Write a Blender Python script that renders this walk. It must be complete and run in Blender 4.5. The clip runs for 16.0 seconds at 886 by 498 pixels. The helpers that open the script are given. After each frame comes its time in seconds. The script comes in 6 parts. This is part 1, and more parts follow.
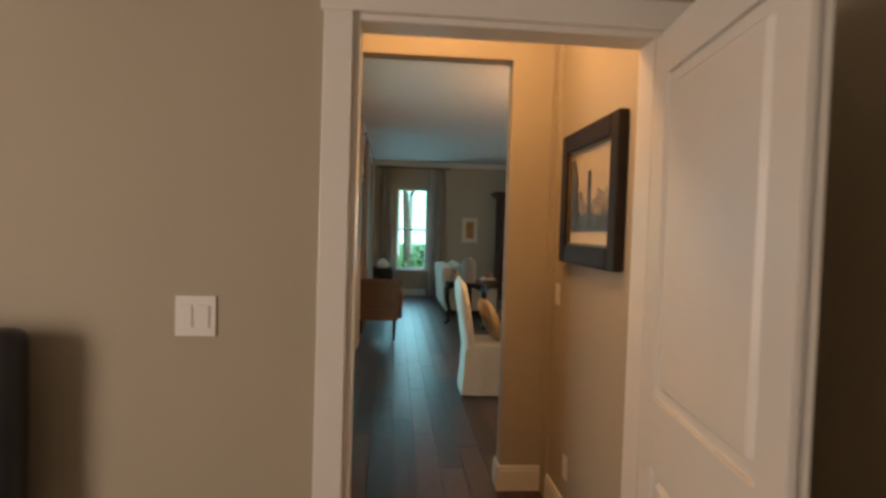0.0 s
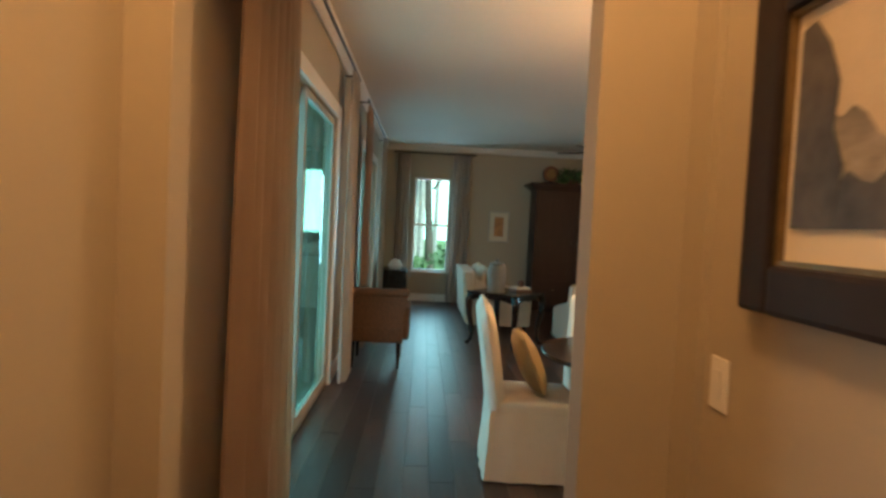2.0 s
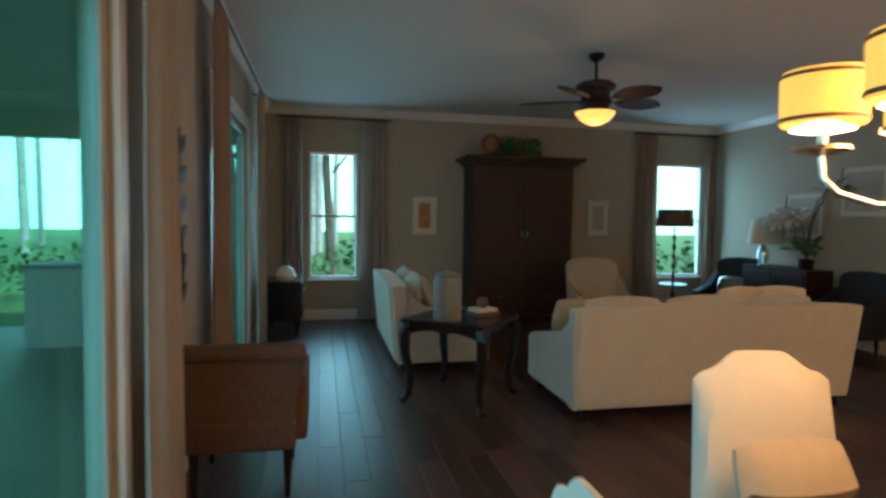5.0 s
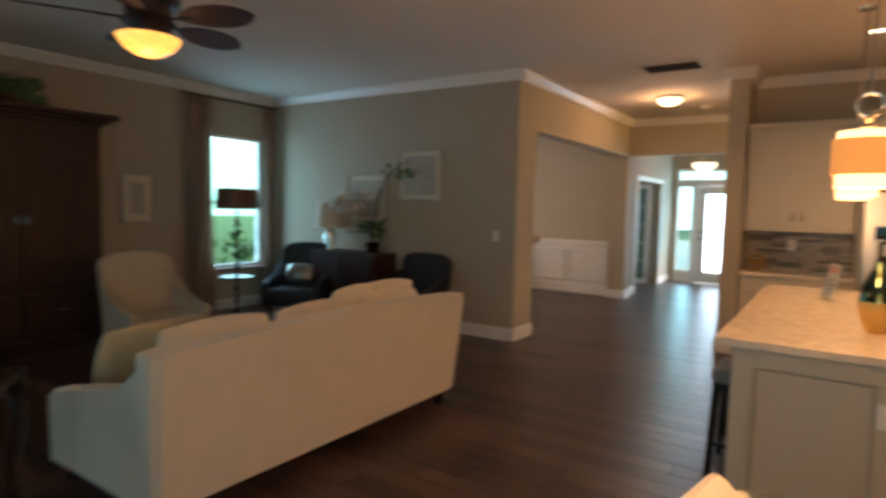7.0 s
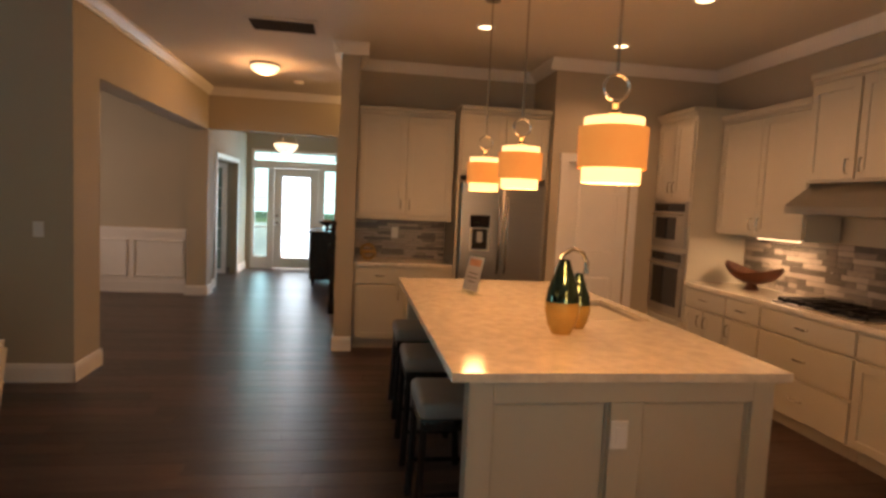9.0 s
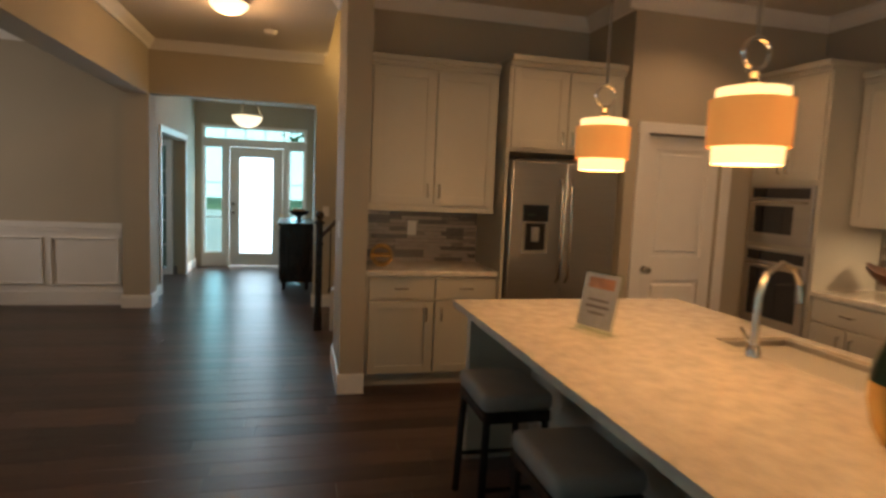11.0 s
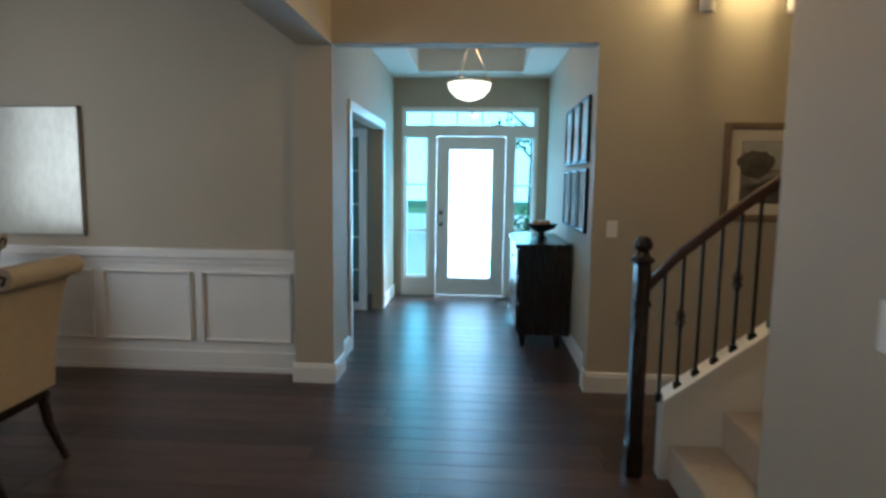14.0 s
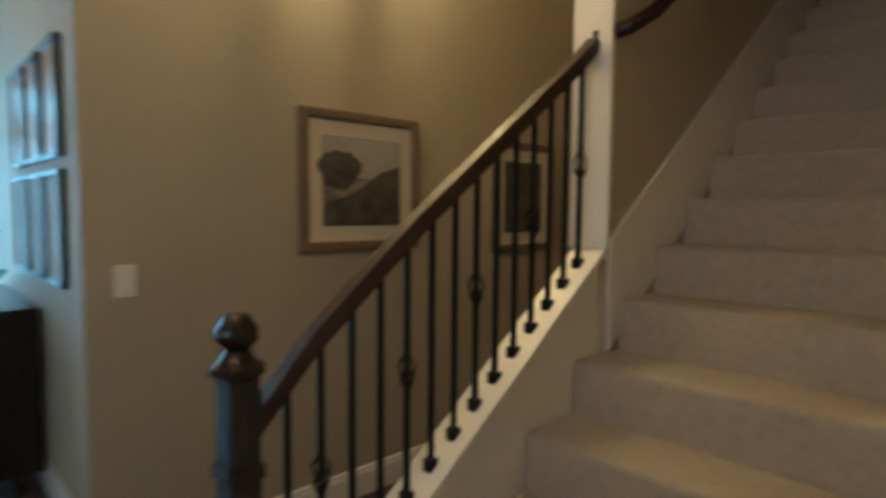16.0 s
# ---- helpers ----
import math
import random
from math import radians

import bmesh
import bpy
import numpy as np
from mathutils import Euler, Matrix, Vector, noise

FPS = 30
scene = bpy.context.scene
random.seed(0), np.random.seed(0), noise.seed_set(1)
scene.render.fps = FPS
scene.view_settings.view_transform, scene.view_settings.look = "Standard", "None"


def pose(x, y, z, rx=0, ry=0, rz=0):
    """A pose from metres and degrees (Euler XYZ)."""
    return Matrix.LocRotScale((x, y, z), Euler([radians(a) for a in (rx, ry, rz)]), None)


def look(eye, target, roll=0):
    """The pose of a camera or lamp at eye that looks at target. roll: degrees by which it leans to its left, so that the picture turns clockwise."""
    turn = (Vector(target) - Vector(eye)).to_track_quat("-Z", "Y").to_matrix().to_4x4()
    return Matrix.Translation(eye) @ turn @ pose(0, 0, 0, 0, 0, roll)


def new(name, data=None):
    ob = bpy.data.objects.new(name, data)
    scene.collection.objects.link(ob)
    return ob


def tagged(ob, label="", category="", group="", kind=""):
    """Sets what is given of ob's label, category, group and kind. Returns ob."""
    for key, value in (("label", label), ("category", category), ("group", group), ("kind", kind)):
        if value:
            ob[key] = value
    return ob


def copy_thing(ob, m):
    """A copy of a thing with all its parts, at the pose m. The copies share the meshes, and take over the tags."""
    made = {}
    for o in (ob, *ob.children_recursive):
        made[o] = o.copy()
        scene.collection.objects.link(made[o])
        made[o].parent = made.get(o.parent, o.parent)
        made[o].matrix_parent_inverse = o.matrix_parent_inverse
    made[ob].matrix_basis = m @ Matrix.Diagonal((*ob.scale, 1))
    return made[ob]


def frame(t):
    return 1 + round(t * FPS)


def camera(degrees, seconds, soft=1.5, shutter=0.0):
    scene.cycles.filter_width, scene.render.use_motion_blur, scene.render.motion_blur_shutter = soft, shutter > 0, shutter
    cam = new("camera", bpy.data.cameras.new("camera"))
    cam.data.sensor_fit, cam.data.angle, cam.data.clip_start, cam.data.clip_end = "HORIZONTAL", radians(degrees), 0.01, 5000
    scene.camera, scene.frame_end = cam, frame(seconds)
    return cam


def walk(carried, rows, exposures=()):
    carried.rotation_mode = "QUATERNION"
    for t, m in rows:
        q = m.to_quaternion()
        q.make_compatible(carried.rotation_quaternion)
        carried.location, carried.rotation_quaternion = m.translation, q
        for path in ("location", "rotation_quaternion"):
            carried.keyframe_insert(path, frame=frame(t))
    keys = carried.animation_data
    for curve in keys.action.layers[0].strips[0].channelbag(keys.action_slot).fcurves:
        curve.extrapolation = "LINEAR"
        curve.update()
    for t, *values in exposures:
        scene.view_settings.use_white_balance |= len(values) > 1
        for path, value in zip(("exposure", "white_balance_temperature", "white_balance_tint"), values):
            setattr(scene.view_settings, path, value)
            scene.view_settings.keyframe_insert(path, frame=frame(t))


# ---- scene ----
cam = camera(74.3, 16.0, soft=2.9, shutter=0.5)
METRES, EYE, TILT, LEAN, TURN = 14.8, 1.54, 0.0, 0.0, -4.7
ROWS = [
    (0.0, 0.0, 0.0, 0.0, 0.06, -1.89, -1.83),
    (0.5, 0.0008, 0.0334, -0.0007, -0.47, -2.41, -3.0),
    (1.0, 0.0013, 0.0662, 0.0006, -3.99, -2.18, -2.42),
    (1.5, 0.0055, 0.0973, 0.0004, -1.26, -2.5, -4.48),
    (2.0, 0.0047, 0.1294, -0.0007, 2.8, -2.33, -2.83),
    (2.5, 0.0024, 0.1601, -0.0003, 1.86, -2.23, -2.68),
    (3.0, 0.0006, 0.1917, 0.0001, 1.61, -2.84, -3.16),
    (3.5, -0.0068, 0.223, -0.0011, -0.26, -3.22, -1.38),
    (6.0, -0.0126, 0.3835, 0.0001, -23.39, -2.74, -0.59),
    (6.5, -0.0043, 0.4085, -0.0007, -37.89, -3.57, 0.51),
    (7.0, 0.01, 0.4305, -0.0001, -51.31, -4.17, -1.41),
    (7.5, 0.0225, 0.4487, 0.0003, -68.96, -3.67, -1.14),
    (8.0, 0.0367, 0.4669, 0.0001, -81.16, -6.22, -0.94),
    (8.5, 0.0545, 0.4822, 0.0016, -89.95, -4.32, -2.45),
    (11.0, 0.1886, 0.5369, 0.0002, -99.07, -5.89, -2.45),
    (11.5, 0.2242, 0.5465, -0.001, -88.44, -6.72, -1.61),
    (12.0, 0.2589, 0.5552, -0.0004, -88.04, -6.59, -1.62),
    (12.5, 0.294, 0.5635, -0.0009, -84.24, -6.72, -2.88),
    (13.0, 0.3291, 0.5765, -0.0023, -80.84, -7.23, 0.07),
    (13.5, 0.3671, 0.5864, -0.0032, -82.19, -6.51, -0.72),
    (14.0, 0.4011, 0.5959, -0.0021, -81.72, -6.45, -0.78),
    (14.5, 0.4343, 0.6028, -0.0015, -92.65, -5.56, -0.98),
    (15.0, 0.4676, 0.602, -0.0011, -100.69, -5.68, -1.14),
    (15.5, 0.4981, 0.597, -0.0027, -112.2, -5.18, -0.14),
    (16.0, 0.5235, 0.5857, -0.004, -128.87, -3.9, -0.49),
]
walk(cam, [(t, pose(0, 0, EYE, TILT, LEAN, TURN) @ pose(METRES * x, METRES * y, METRES * z, 90 + pitch, roll, yaw)) for t, x, y, z, yaw, pitch, roll in ROWS],
     [(0.0, 1.2, 6700, 17), (2.2, 1.42, 7100, 19), (3.5, 1.1, 6400, 16), (6.0, 1.03, 6300, 20), (7.0, 1.03, 7100, 27), (8.5, 0.78, 8300, 36), (11.0, 0.46, 7000, 19), (12.5, 0.65, 5100, 6), (14.2, 0.82, 5050, 6), (15.2, 0.68, 5150, 6), (16.0, 1.05, 5050, 4)])


# ---- world and light ----
world = bpy.data.worlds.new("world")
scene.world = world
world.use_nodes = True
wn = world.node_tree
sky = wn.nodes.new("ShaderNodeTexSky")
sky.sky_type, sky.sun_disc = "NISHITA", False
sky.sun_elevation, sky.sun_rotation = radians(50), radians(135)
wn.links.new(sky.outputs[0], wn.nodes["Background"].inputs[0])
wn.nodes["Background"].inputs[1].default_value = 0.15


POWER = 0.45


def lamp(kind, name, m, energy, colour, **settings):
    data = bpy.data.lights.new(name, kind)
    data.energy, data.color = energy * (1 if kind == "SUN" else POWER), colour
    ob = new(name, data)
    ob.matrix_world = m
    if "size" in settings:
        data.size = settings["size"]
    if "size_y" in settings:
        data.shape, data.size_y = "RECTANGLE", settings["size_y"]
    if "soft" in settings:
        data.shadow_soft_size = settings["soft"]
    if "spot" in settings:
        data.spot_size, data.spot_blend = radians(settings["spot"]), 0.6
    if "angle" in settings:
        data.angle = radians(settings["angle"])
    return ob


WARM, DAY = (1.0, 0.57, 0.24), (0.50, 0.76, 1.0)
lamp("SUN", "sun", look((28, -26, 42), (4, 8, 0)), 3.2, (1, 0.95, 0.86), angle=3)
# skylight standing in the openings
lamp("AREA", "daylight_slider", look((-0.78, 6.1, 1.25), (2, 6.1, 1.1)), 32, DAY, size=2.3, size_y=2.2)
lamp("AREA", "daylight_slider_b", look((-0.78, 10.4, 1.25), (2, 10.4, 1.1)), 20, DAY, size=2.2, size_y=2.2)
lamp("AREA", "daylight_window_a", look((0.36, 13.7, 1.5), (0.5, 10, 1.9)), 22, DAY, size=0.7, size_y=1.8)
lamp("AREA", "daylight_window_b", look((6.0, 13.7, 1.5), (5.8, 10, 1.6)), 36, DAY, size=0.8, size_y=1.8)
lamp("AREA", "daylight_front_door", look((14.62, 8.42, 1.35), (10, 8.42, 1.0)), 115, (0.46, 0.80, 1.0), size=1.7, size_y=2.1)
# added fill lamps inside closed rooms; no window is built there
lamp("AREA", "daylight_bedroom", look((-2.9, -0.8, 1.5), (0, 0.6, 1.2)), 64, (1.0, 0.86, 0.72), size=1.4, size_y=1.5)
lamp("AREA", "daylight_den", look((11.9, 12.4, 1.5), (12.9, 9.8, 1.2)), 34, (0.6, 0.85, 1.0), size=1.4, size_y=1.5)
lamp("AREA", "daylight_dining", look((9.0, 12.8, 1.6), (9.4, 8.5, 1.1)), 46, (1.0, 0.96, 0.88), size=1.6, size_y=1.6)


# ---- materials ----
def mat(name, colour, rough=0.6, metal=0.0, vary=0.08, scale=6.0, bump=0.05, fine=90.0, stretch=(1, 1, 1), spec=0.5, island=False, alpha=1.0, glow=None, sheen=0.0, piece=0.0):
    m = bpy.data.materials.new(name)
    m.use_nodes = True
    nt = m.node_tree
    n, l = nt.nodes, nt.links
    b = n["Principled BSDF"]
    b.inputs["Roughness"].default_value, b.inputs["Metallic"].default_value = rough, metal
    b.inputs["Specular IOR Level"].default_value = spec
    if sheen:
        b.inputs["Sheen Weight"].default_value = sheen
    tc = n.new("ShaderNodeTexCoord")
    mp = n.new("ShaderNodeMapping")
    mp.inputs["Scale"].default_value = stretch
    l.new(tc.outputs["Object"], mp.inputs["Vector"])
    big = n.new("ShaderNodeTexNoise")
    big.inputs["Scale"].default_value, big.inputs["Detail"].default_value = scale, 5
    small = n.new("ShaderNodeTexNoise")
    small.inputs["Scale"].default_value, small.inputs["Detail"].default_value = fine, 3
    for t in (big, small):
        l.new(mp.outputs[0], t.inputs["Vector"])
    mixn = n.new("ShaderNodeMath")
    mixn.operation = "MULTIPLY_ADD"
    l.new(big.outputs["Fac"], mixn.inputs[0])
    mixn.inputs[1].default_value = 0.7
    half = n.new("ShaderNodeMath")
    half.operation = "MULTIPLY"
    l.new(small.outputs["Fac"], half.inputs[0])
    half.inputs[1].default_value = 0.3
    l.new(half.outputs[0], mixn.inputs[2])
    last = mixn.outputs[0]
    if piece or island:
        rnd = n.new("ShaderNodeNewGeometry" if island else "ShaderNodeObjectInfo")
        ad = n.new("ShaderNodeMath")
        ad.operation = "MULTIPLY_ADD"
        l.new(rnd.outputs["Random Per Island" if island else "Random"], ad.inputs[0])
        ad.inputs[1].default_value = piece or 0.5
        l.new(last, ad.inputs[2])
        sub = n.new("ShaderNodeMath")
        sub.operation = "SUBTRACT"
        l.new(ad.outputs[0], sub.inputs[0])
        sub.inputs[1].default_value = (piece or 0.5) / 2
        last = sub.outputs[0]
    ramp = n.new("ShaderNodeValToRGB")
    ramp.color_ramp.elements[0].position, ramp.color_ramp.elements[1].position = 0.25, 0.75
    ramp.color_ramp.elements[0].color = (*[max(0, c * (1 - vary)) for c in colour], 1)
    ramp.color_ramp.elements[1].color = (*[min(1, c * (1 + vary)) for c in colour], 1)
    l.new(last, ramp.inputs[0])
    l.new(ramp.outputs[0], b.inputs["Base Color"])
    if bump:
        bp = n.new("ShaderNodeBump")
        bp.inputs["Strength"].default_value, bp.inputs["Distance"].default_value = bump, 0.01
        l.new(small.outputs["Fac"], bp.inputs["Height"])
        l.new(bp.outputs[0], b.inputs["Normal"])
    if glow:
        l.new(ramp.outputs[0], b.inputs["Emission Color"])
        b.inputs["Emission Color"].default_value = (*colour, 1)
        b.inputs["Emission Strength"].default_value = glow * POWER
    return m


def glass_mat(name, tint, gloss=0.12, rough=0.0, frost=None):
    m = bpy.data.materials.new(name)
    m.use_nodes = True
    n, l = m.node_tree.nodes, m.node_tree.links
    n.remove(n["Principled BSDF"])
    tr = n.new("ShaderNodeBsdfTransparent")
    tr.inputs[0].default_value = (*tint, 1)
    gl = n.new("ShaderNodeBsdfGlossy")
    gl.inputs["Roughness"].default_value = rough
    lw = n.new("ShaderNodeLayerWeight")
    lw.inputs[0].default_value = 0.5
    pw = n.new("ShaderNodeMath")
    pw.operation = "POWER"
    l.new(lw.outputs["Facing"], pw.inputs[0])
    pw.inputs[1].default_value = 5.0
    fr = n.new("ShaderNodeMath")
    fr.operation = "MULTIPLY_ADD"
    l.new(pw.outputs[0], fr.inputs[0])
    fr.inputs[1].default_value, fr.inputs[2].default_value = 0.6, 0.03
    mx = n.new("ShaderNodeMixShader")
    l.new(fr.outputs[0], mx.inputs[0])
    base = tr
    if frost:
        tl = n.new("ShaderNodeBsdfTranslucent")
        tl.inputs[0].default_value = (*frost, 1)
        m2 = n.new("ShaderNodeMixShader")
        m2.inputs[0].default_value = 0.75
        l.new(tr.outputs[0], m2.inputs[1])
        l.new(tl.outputs[0], m2.inputs[2])
        base = m2
    l.new(base.outputs[0], mx.inputs[1])
    l.new(gl.outputs[0], mx.inputs[2])
    l.new(mx.outputs[0], n["Material Output"].inputs[0])
    return m


WALL = mat("greige_wall_paint", (0.435, 0.378, 0.285), 0.75, vary=0.05, scale=1.5, bump=0.06, fine=160)
CEIL = mat("ceiling_paint", (0.68, 0.63, 0.55), 0.85, vary=0.03, scale=1.2, bump=0.12, fine=60)
TRIM = mat("white_trim_paint", (0.78, 0.75, 0.70), 0.35, vary=0.03, bump=0.02)
FLOORW = mat("dark_hardwood", (0.062, 0.034, 0.027), 0.33, vary=0.55, scale=3, fine=40, stretch=(7, 0.8, 1), bump=0.16, spec=0.5, piece=0.55)
FLOORI = mat("dark_hardwood_rest", (0.062, 0.034, 0.027), 0.33, vary=0.55, scale=3, fine=40, stretch=(7, 0.8, 1), bump=0.16, spec=0.5, island=True)
JOINT = mat("floor_joint", (0.03, 0.018, 0.014), 0.8)
FABRIC = mat("white_slipcover_linen", (0.74, 0.68, 0.58), 0.9, vary=0.06, scale=9, bump=0.25, fine=220, sheen=0.2)
STOOLF = mat("grey_stool_leather", (0.30, 0.285, 0.26), 0.55, vary=0.1, scale=9, bump=0.15, fine=150)
SOFAM = mat("cream_upholstery", (0.62, 0.54, 0.43), 0.92, vary=0.06, scale=8, bump=0.25, fine=220, sheen=0.2)
GOLDF = mat("gold_cushion_satin", (0.36, 0.26, 0.13), 0.5, vary=0.15, scale=12, bump=0.15, fine=150)
GOLDL = mat("pale_gold_cushion", (0.50, 0.40, 0.24), 0.7, vary=0.12, scale=14, bump=0.2, fine=180)
BEIGEF = mat("beige_cushion", (0.50, 0.42, 0.31), 0.85, vary=0.1, scale=15, bump=0.2, fine=180)
NAVY = mat("black_leather", (0.02, 0.022, 0.028), 0.4, vary=0.2, scale=12, bump=0.15, fine=120)
CURT = mat("taupe_curtain", (0.50, 0.37, 0.28), 0.9, vary=0.08, scale=5, bump=0.2, fine=200, sheen=0.2)
CURTW = mat("pale_curtain", (0.62, 0.54, 0.47), 0.9, vary=0.08, scale=5, bump=0.2, fine=200, sheen=0.2)
ESP = mat("espresso_wood", (0.020, 0.012, 0.009), 0.25, vary=0.4, scale=5, fine=50, stretch=(1, 6, 1), bump=0.08)
MAHO = mat("mahogany_wood", (0.030, 0.009, 0.006), 0.5, vary=0.4, scale=4, fine=50, stretch=(5, 5, 0.7), bump=0.08)
BROWNL = mat("brown_leather", (0.13, 0.055, 0.028), 0.45, vary=0.25, scale=9, bump=0.2, fine=120)
WICKER = mat("brown_woven_rush", (0.12, 0.062, 0.034), 0.7, vary=0.45, scale=60, bump=0.6, fine=220, stretch=(1, 1, 0.35))
GREYC = mat("grey_stoneware", (0.24, 0.225, 0.20), 0.45, vary=0.2, scale=14, bump=0.1)
SLIDF = mat("tan_slider_frame", (0.42, 0.37, 0.31), 0.45, vary=0.06, bump=0.03)
CAB = mat("grey_cream_cabinet_paint", (0.50, 0.465, 0.375), 0.4, vary=0.03, bump=0.02)
GRAN = mat("cream_granite", (0.66, 0.60, 0.49), 0.12, vary=0.22, scale=14, fine=90, bump=0.0)
STEEL = mat("brushed_steel", (0.42, 0.40, 0.37), 0.28, 1.0, vary=0.08, scale=3, fine=120, stretch=(1, 1, 30), bump=0.03)
NICKEL = mat("brushed_nickel", (0.55, 0.52, 0.47), 0.25, 1.0, vary=0.05)
CHROME = mat("chrome", (0.75, 0.75, 0.75), 0.08, 1.0, vary=0.02, bump=0)
GOLD = mat("gold_glaze", (0.62, 0.40, 0.13), 0.15, 0.6, vary=0.2, scale=6, bump=0.0)
MERC = mat("green_mirror_glaze", (0.10, 0.16, 0.11), 0.05, 1.0, vary=0.3, scale=8, bump=0.0)
BLACK = mat("black_metal", (0.015, 0.014, 0.013), 0.4, 0.6, vary=0.2)
DARKG = mat("black_glass", (0.012, 0.012, 0.014), 0.06, vary=0.1, bump=0)
LEAF = mat("grey_green_leaf", (0.27, 0.32, 0.17), 0.55, vary=0.35, scale=20, island=True)
GREEN = mat("garden_leaf", (0.07, 0.16, 0.05), 0.6, vary=0.5, scale=2, island=True)
GRASS = mat("lawn", (0.07, 0.14, 0.04), 0.9, vary=0.4, scale=2, fine=60, bump=0.4)
BARK = mat("bark", (0.12, 0.09, 0.07), 0.9, vary=0.4, scale=8, bump=0.5, fine=30)
CONC = mat("porch_concrete", (0.42, 0.40, 0.37), 0.6, vary=0.12, scale=3, bump=0.15)
CARPET = mat("beige_stair_carpet", (0.46, 0.39, 0.30), 0.98, vary=0.15, scale=30, bump=0.6, fine=350, sheen=0.3)
PAPER = mat("picture_mat_board", (0.68, 0.62, 0.50), 0.85, vary=0.03)
PICT = mat("landscape_print_greys", (0.24, 0.21, 0.17), 0.7, vary=0.75, scale=7, fine=25, stretch=(1, 1, 1.8), bump=0)
PICTD = mat("dark_print", (0.08, 0.07, 0.06), 0.5, vary=0.85, scale=9, fine=30, bump=0)
PICTO = mat("orange_print", (0.45, 0.20, 0.08), 0.4, vary=0.6, scale=5, fine=20, bump=0)
CANVAS = mat("pale_abstract_canvas", (0.42, 0.41, 0.36), 0.8, vary=0.3, scale=3, fine=30, bump=0.1)
SILVER = mat("silver_leaf_canvas", (0.52, 0.50, 0.42), 0.32, 0.35, vary=0.3, scale=2.2, fine=26, stretch=(1, 1.6, 0.5), bump=0.1)
VENTD = mat("matt_dark_vent", (0.07, 0.06, 0.05), 0.95, vary=0.2, spec=0.05, bump=0)
BRASSF = mat("antique_gold_frame", (0.22, 0.15, 0.07), 0.4, 0.5, vary=0.3, scale=20)
FRAMEB = mat("matt_black_brown_frame", (0.022, 0.014, 0.010), 0.6, vary=0.4, scale=14, spec=0.3)
TAUPEF = mat("weathered_wood_frame", (0.16, 0.115, 0.075), 0.55, vary=0.3, scale=18)
PLATE = mat("white_plastic_plate", (0.78, 0.76, 0.72), 0.35, vary=0.02, bump=0)
SHADE = mat("lit_lamp_shade", (1.0, 0.50, 0.09), 0.8, vary=0.06, scale=12, bump=0.1, glow=1.1)
SHADEO = mat("lit_orange_linen_shade", (0.95, 0.38, 0.09), 0.8, vary=0.08, scale=14, bump=0.15, glow=0.7)
SHADEI = mat("lit_inner_shade", (1.0, 0.72, 0.32), 0.8, vary=0.03, glow=2.6)
BULB = mat("lit_bulb_glass", (1.0, 0.80, 0.48), 0.3, vary=0.02, bump=0, glow=7.0)
BOWLG = mat("lit_alabaster_glass", (1.0, 0.84, 0.58), 0.35, vary=0.12, scale=10, bump=0, glow=2.6)
AMBER = mat("lit_amber_glass", (1.0, 0.44, 0.09), 0.3, vary=0.25, scale=16, bump=0, glow=1.9)
PANE = glass_mat("clear_window_glass", (0.72, 0.94, 0.95))
TEAL = glass_mat("teal_tinted_slider_glass", (0.50, 0.88, 0.86))
CLEARG = glass_mat("clear_vase_glass", (0.90, 0.95, 0.93))
FROST = glass_mat("frosted_door_glass", (0.9, 0.97, 1.0), frost=(0.95, 0.98, 1.0), rough=0.2)
SHEERM = glass_mat("sheer_curtain", (0.55, 0.55, 0.52), frost=(0.75, 0.76, 0.73), rough=0.9)
STONE = mat("grey_backsplash_stone", (0.24, 0.205, 0.17), 0.3, vary=0.5, scale=6, fine=50, bump=0.05, piece=1.2)
# HAZE, HAZEW and SKYB: outdoor haze and brightness put into colour and emission
HAZE = mat("glowing_haze_woodland", (0.42, 0.72, 0.60), 1.0, vary=0.45, scale=0.35, fine=3, stretch=(1, 1, 0.15), bump=0, glow=3.8)
HAZEW = mat("dim_glow_woodland", (0.22, 0.42, 0.34), 1.0, vary=0.6, scale=0.5, fine=3, stretch=(1, 1, 0.12), bump=0, glow=0.35)
PINE = mat("pale_pine_bark", (0.42, 0.40, 0.37), 0.9, vary=0.35, scale=6, bump=0.4, fine=30)
SKYB = mat("glowing_distance", (0.75, 0.96, 1.0), 1.0, vary=0.12, scale=0.2, bump=0, glow=3.0)


# ---- mesh helpers ----
def part(name, bm, material, parent=None, label="", smooth=False):
    me = bpy.data.meshes.new(name)
    bmesh.ops.recalc_face_normals(bm, faces=bm.faces[:])
    bm.to_mesh(me)
    bm.free()
    me.materials.append(material)
    if smooth:
        me.shade_smooth()
        try:
            me.set_sharp_from_angle(angle=radians(40))
        except AttributeError:
            pass
    ob = new(name, me)
    if parent is not None:
        ob.parent = parent
    if label:
        tagged(ob, label)
    return ob


def thing(name, m, label, category, group="", kind=""):
    ob = new(name)
    ob.matrix_world = m
    ob.empty_display_size = 0.1
    return tagged(ob, label, category, group, kind)


def box(x0, y0, z0, x1, y1, z1, bev=0.0, bm=None, seg=2):
    out = bm or bmesh.new()
    b = bmesh.new()
    bmesh.ops.create_cube(b, size=1, matrix=Matrix.Translation(((x0 + x1) / 2, (y0 + y1) / 2, (z0 + z1) / 2)) @ Matrix.Diagonal((abs(x1 - x0), abs(y1 - y0), abs(z1 - z0), 1)))
    if bev:
        bmesh.ops.bevel(b, geom=b.edges[:], offset=bev, segments=seg, affect="EDGES", profile=0.6)
    return merge(out, b)


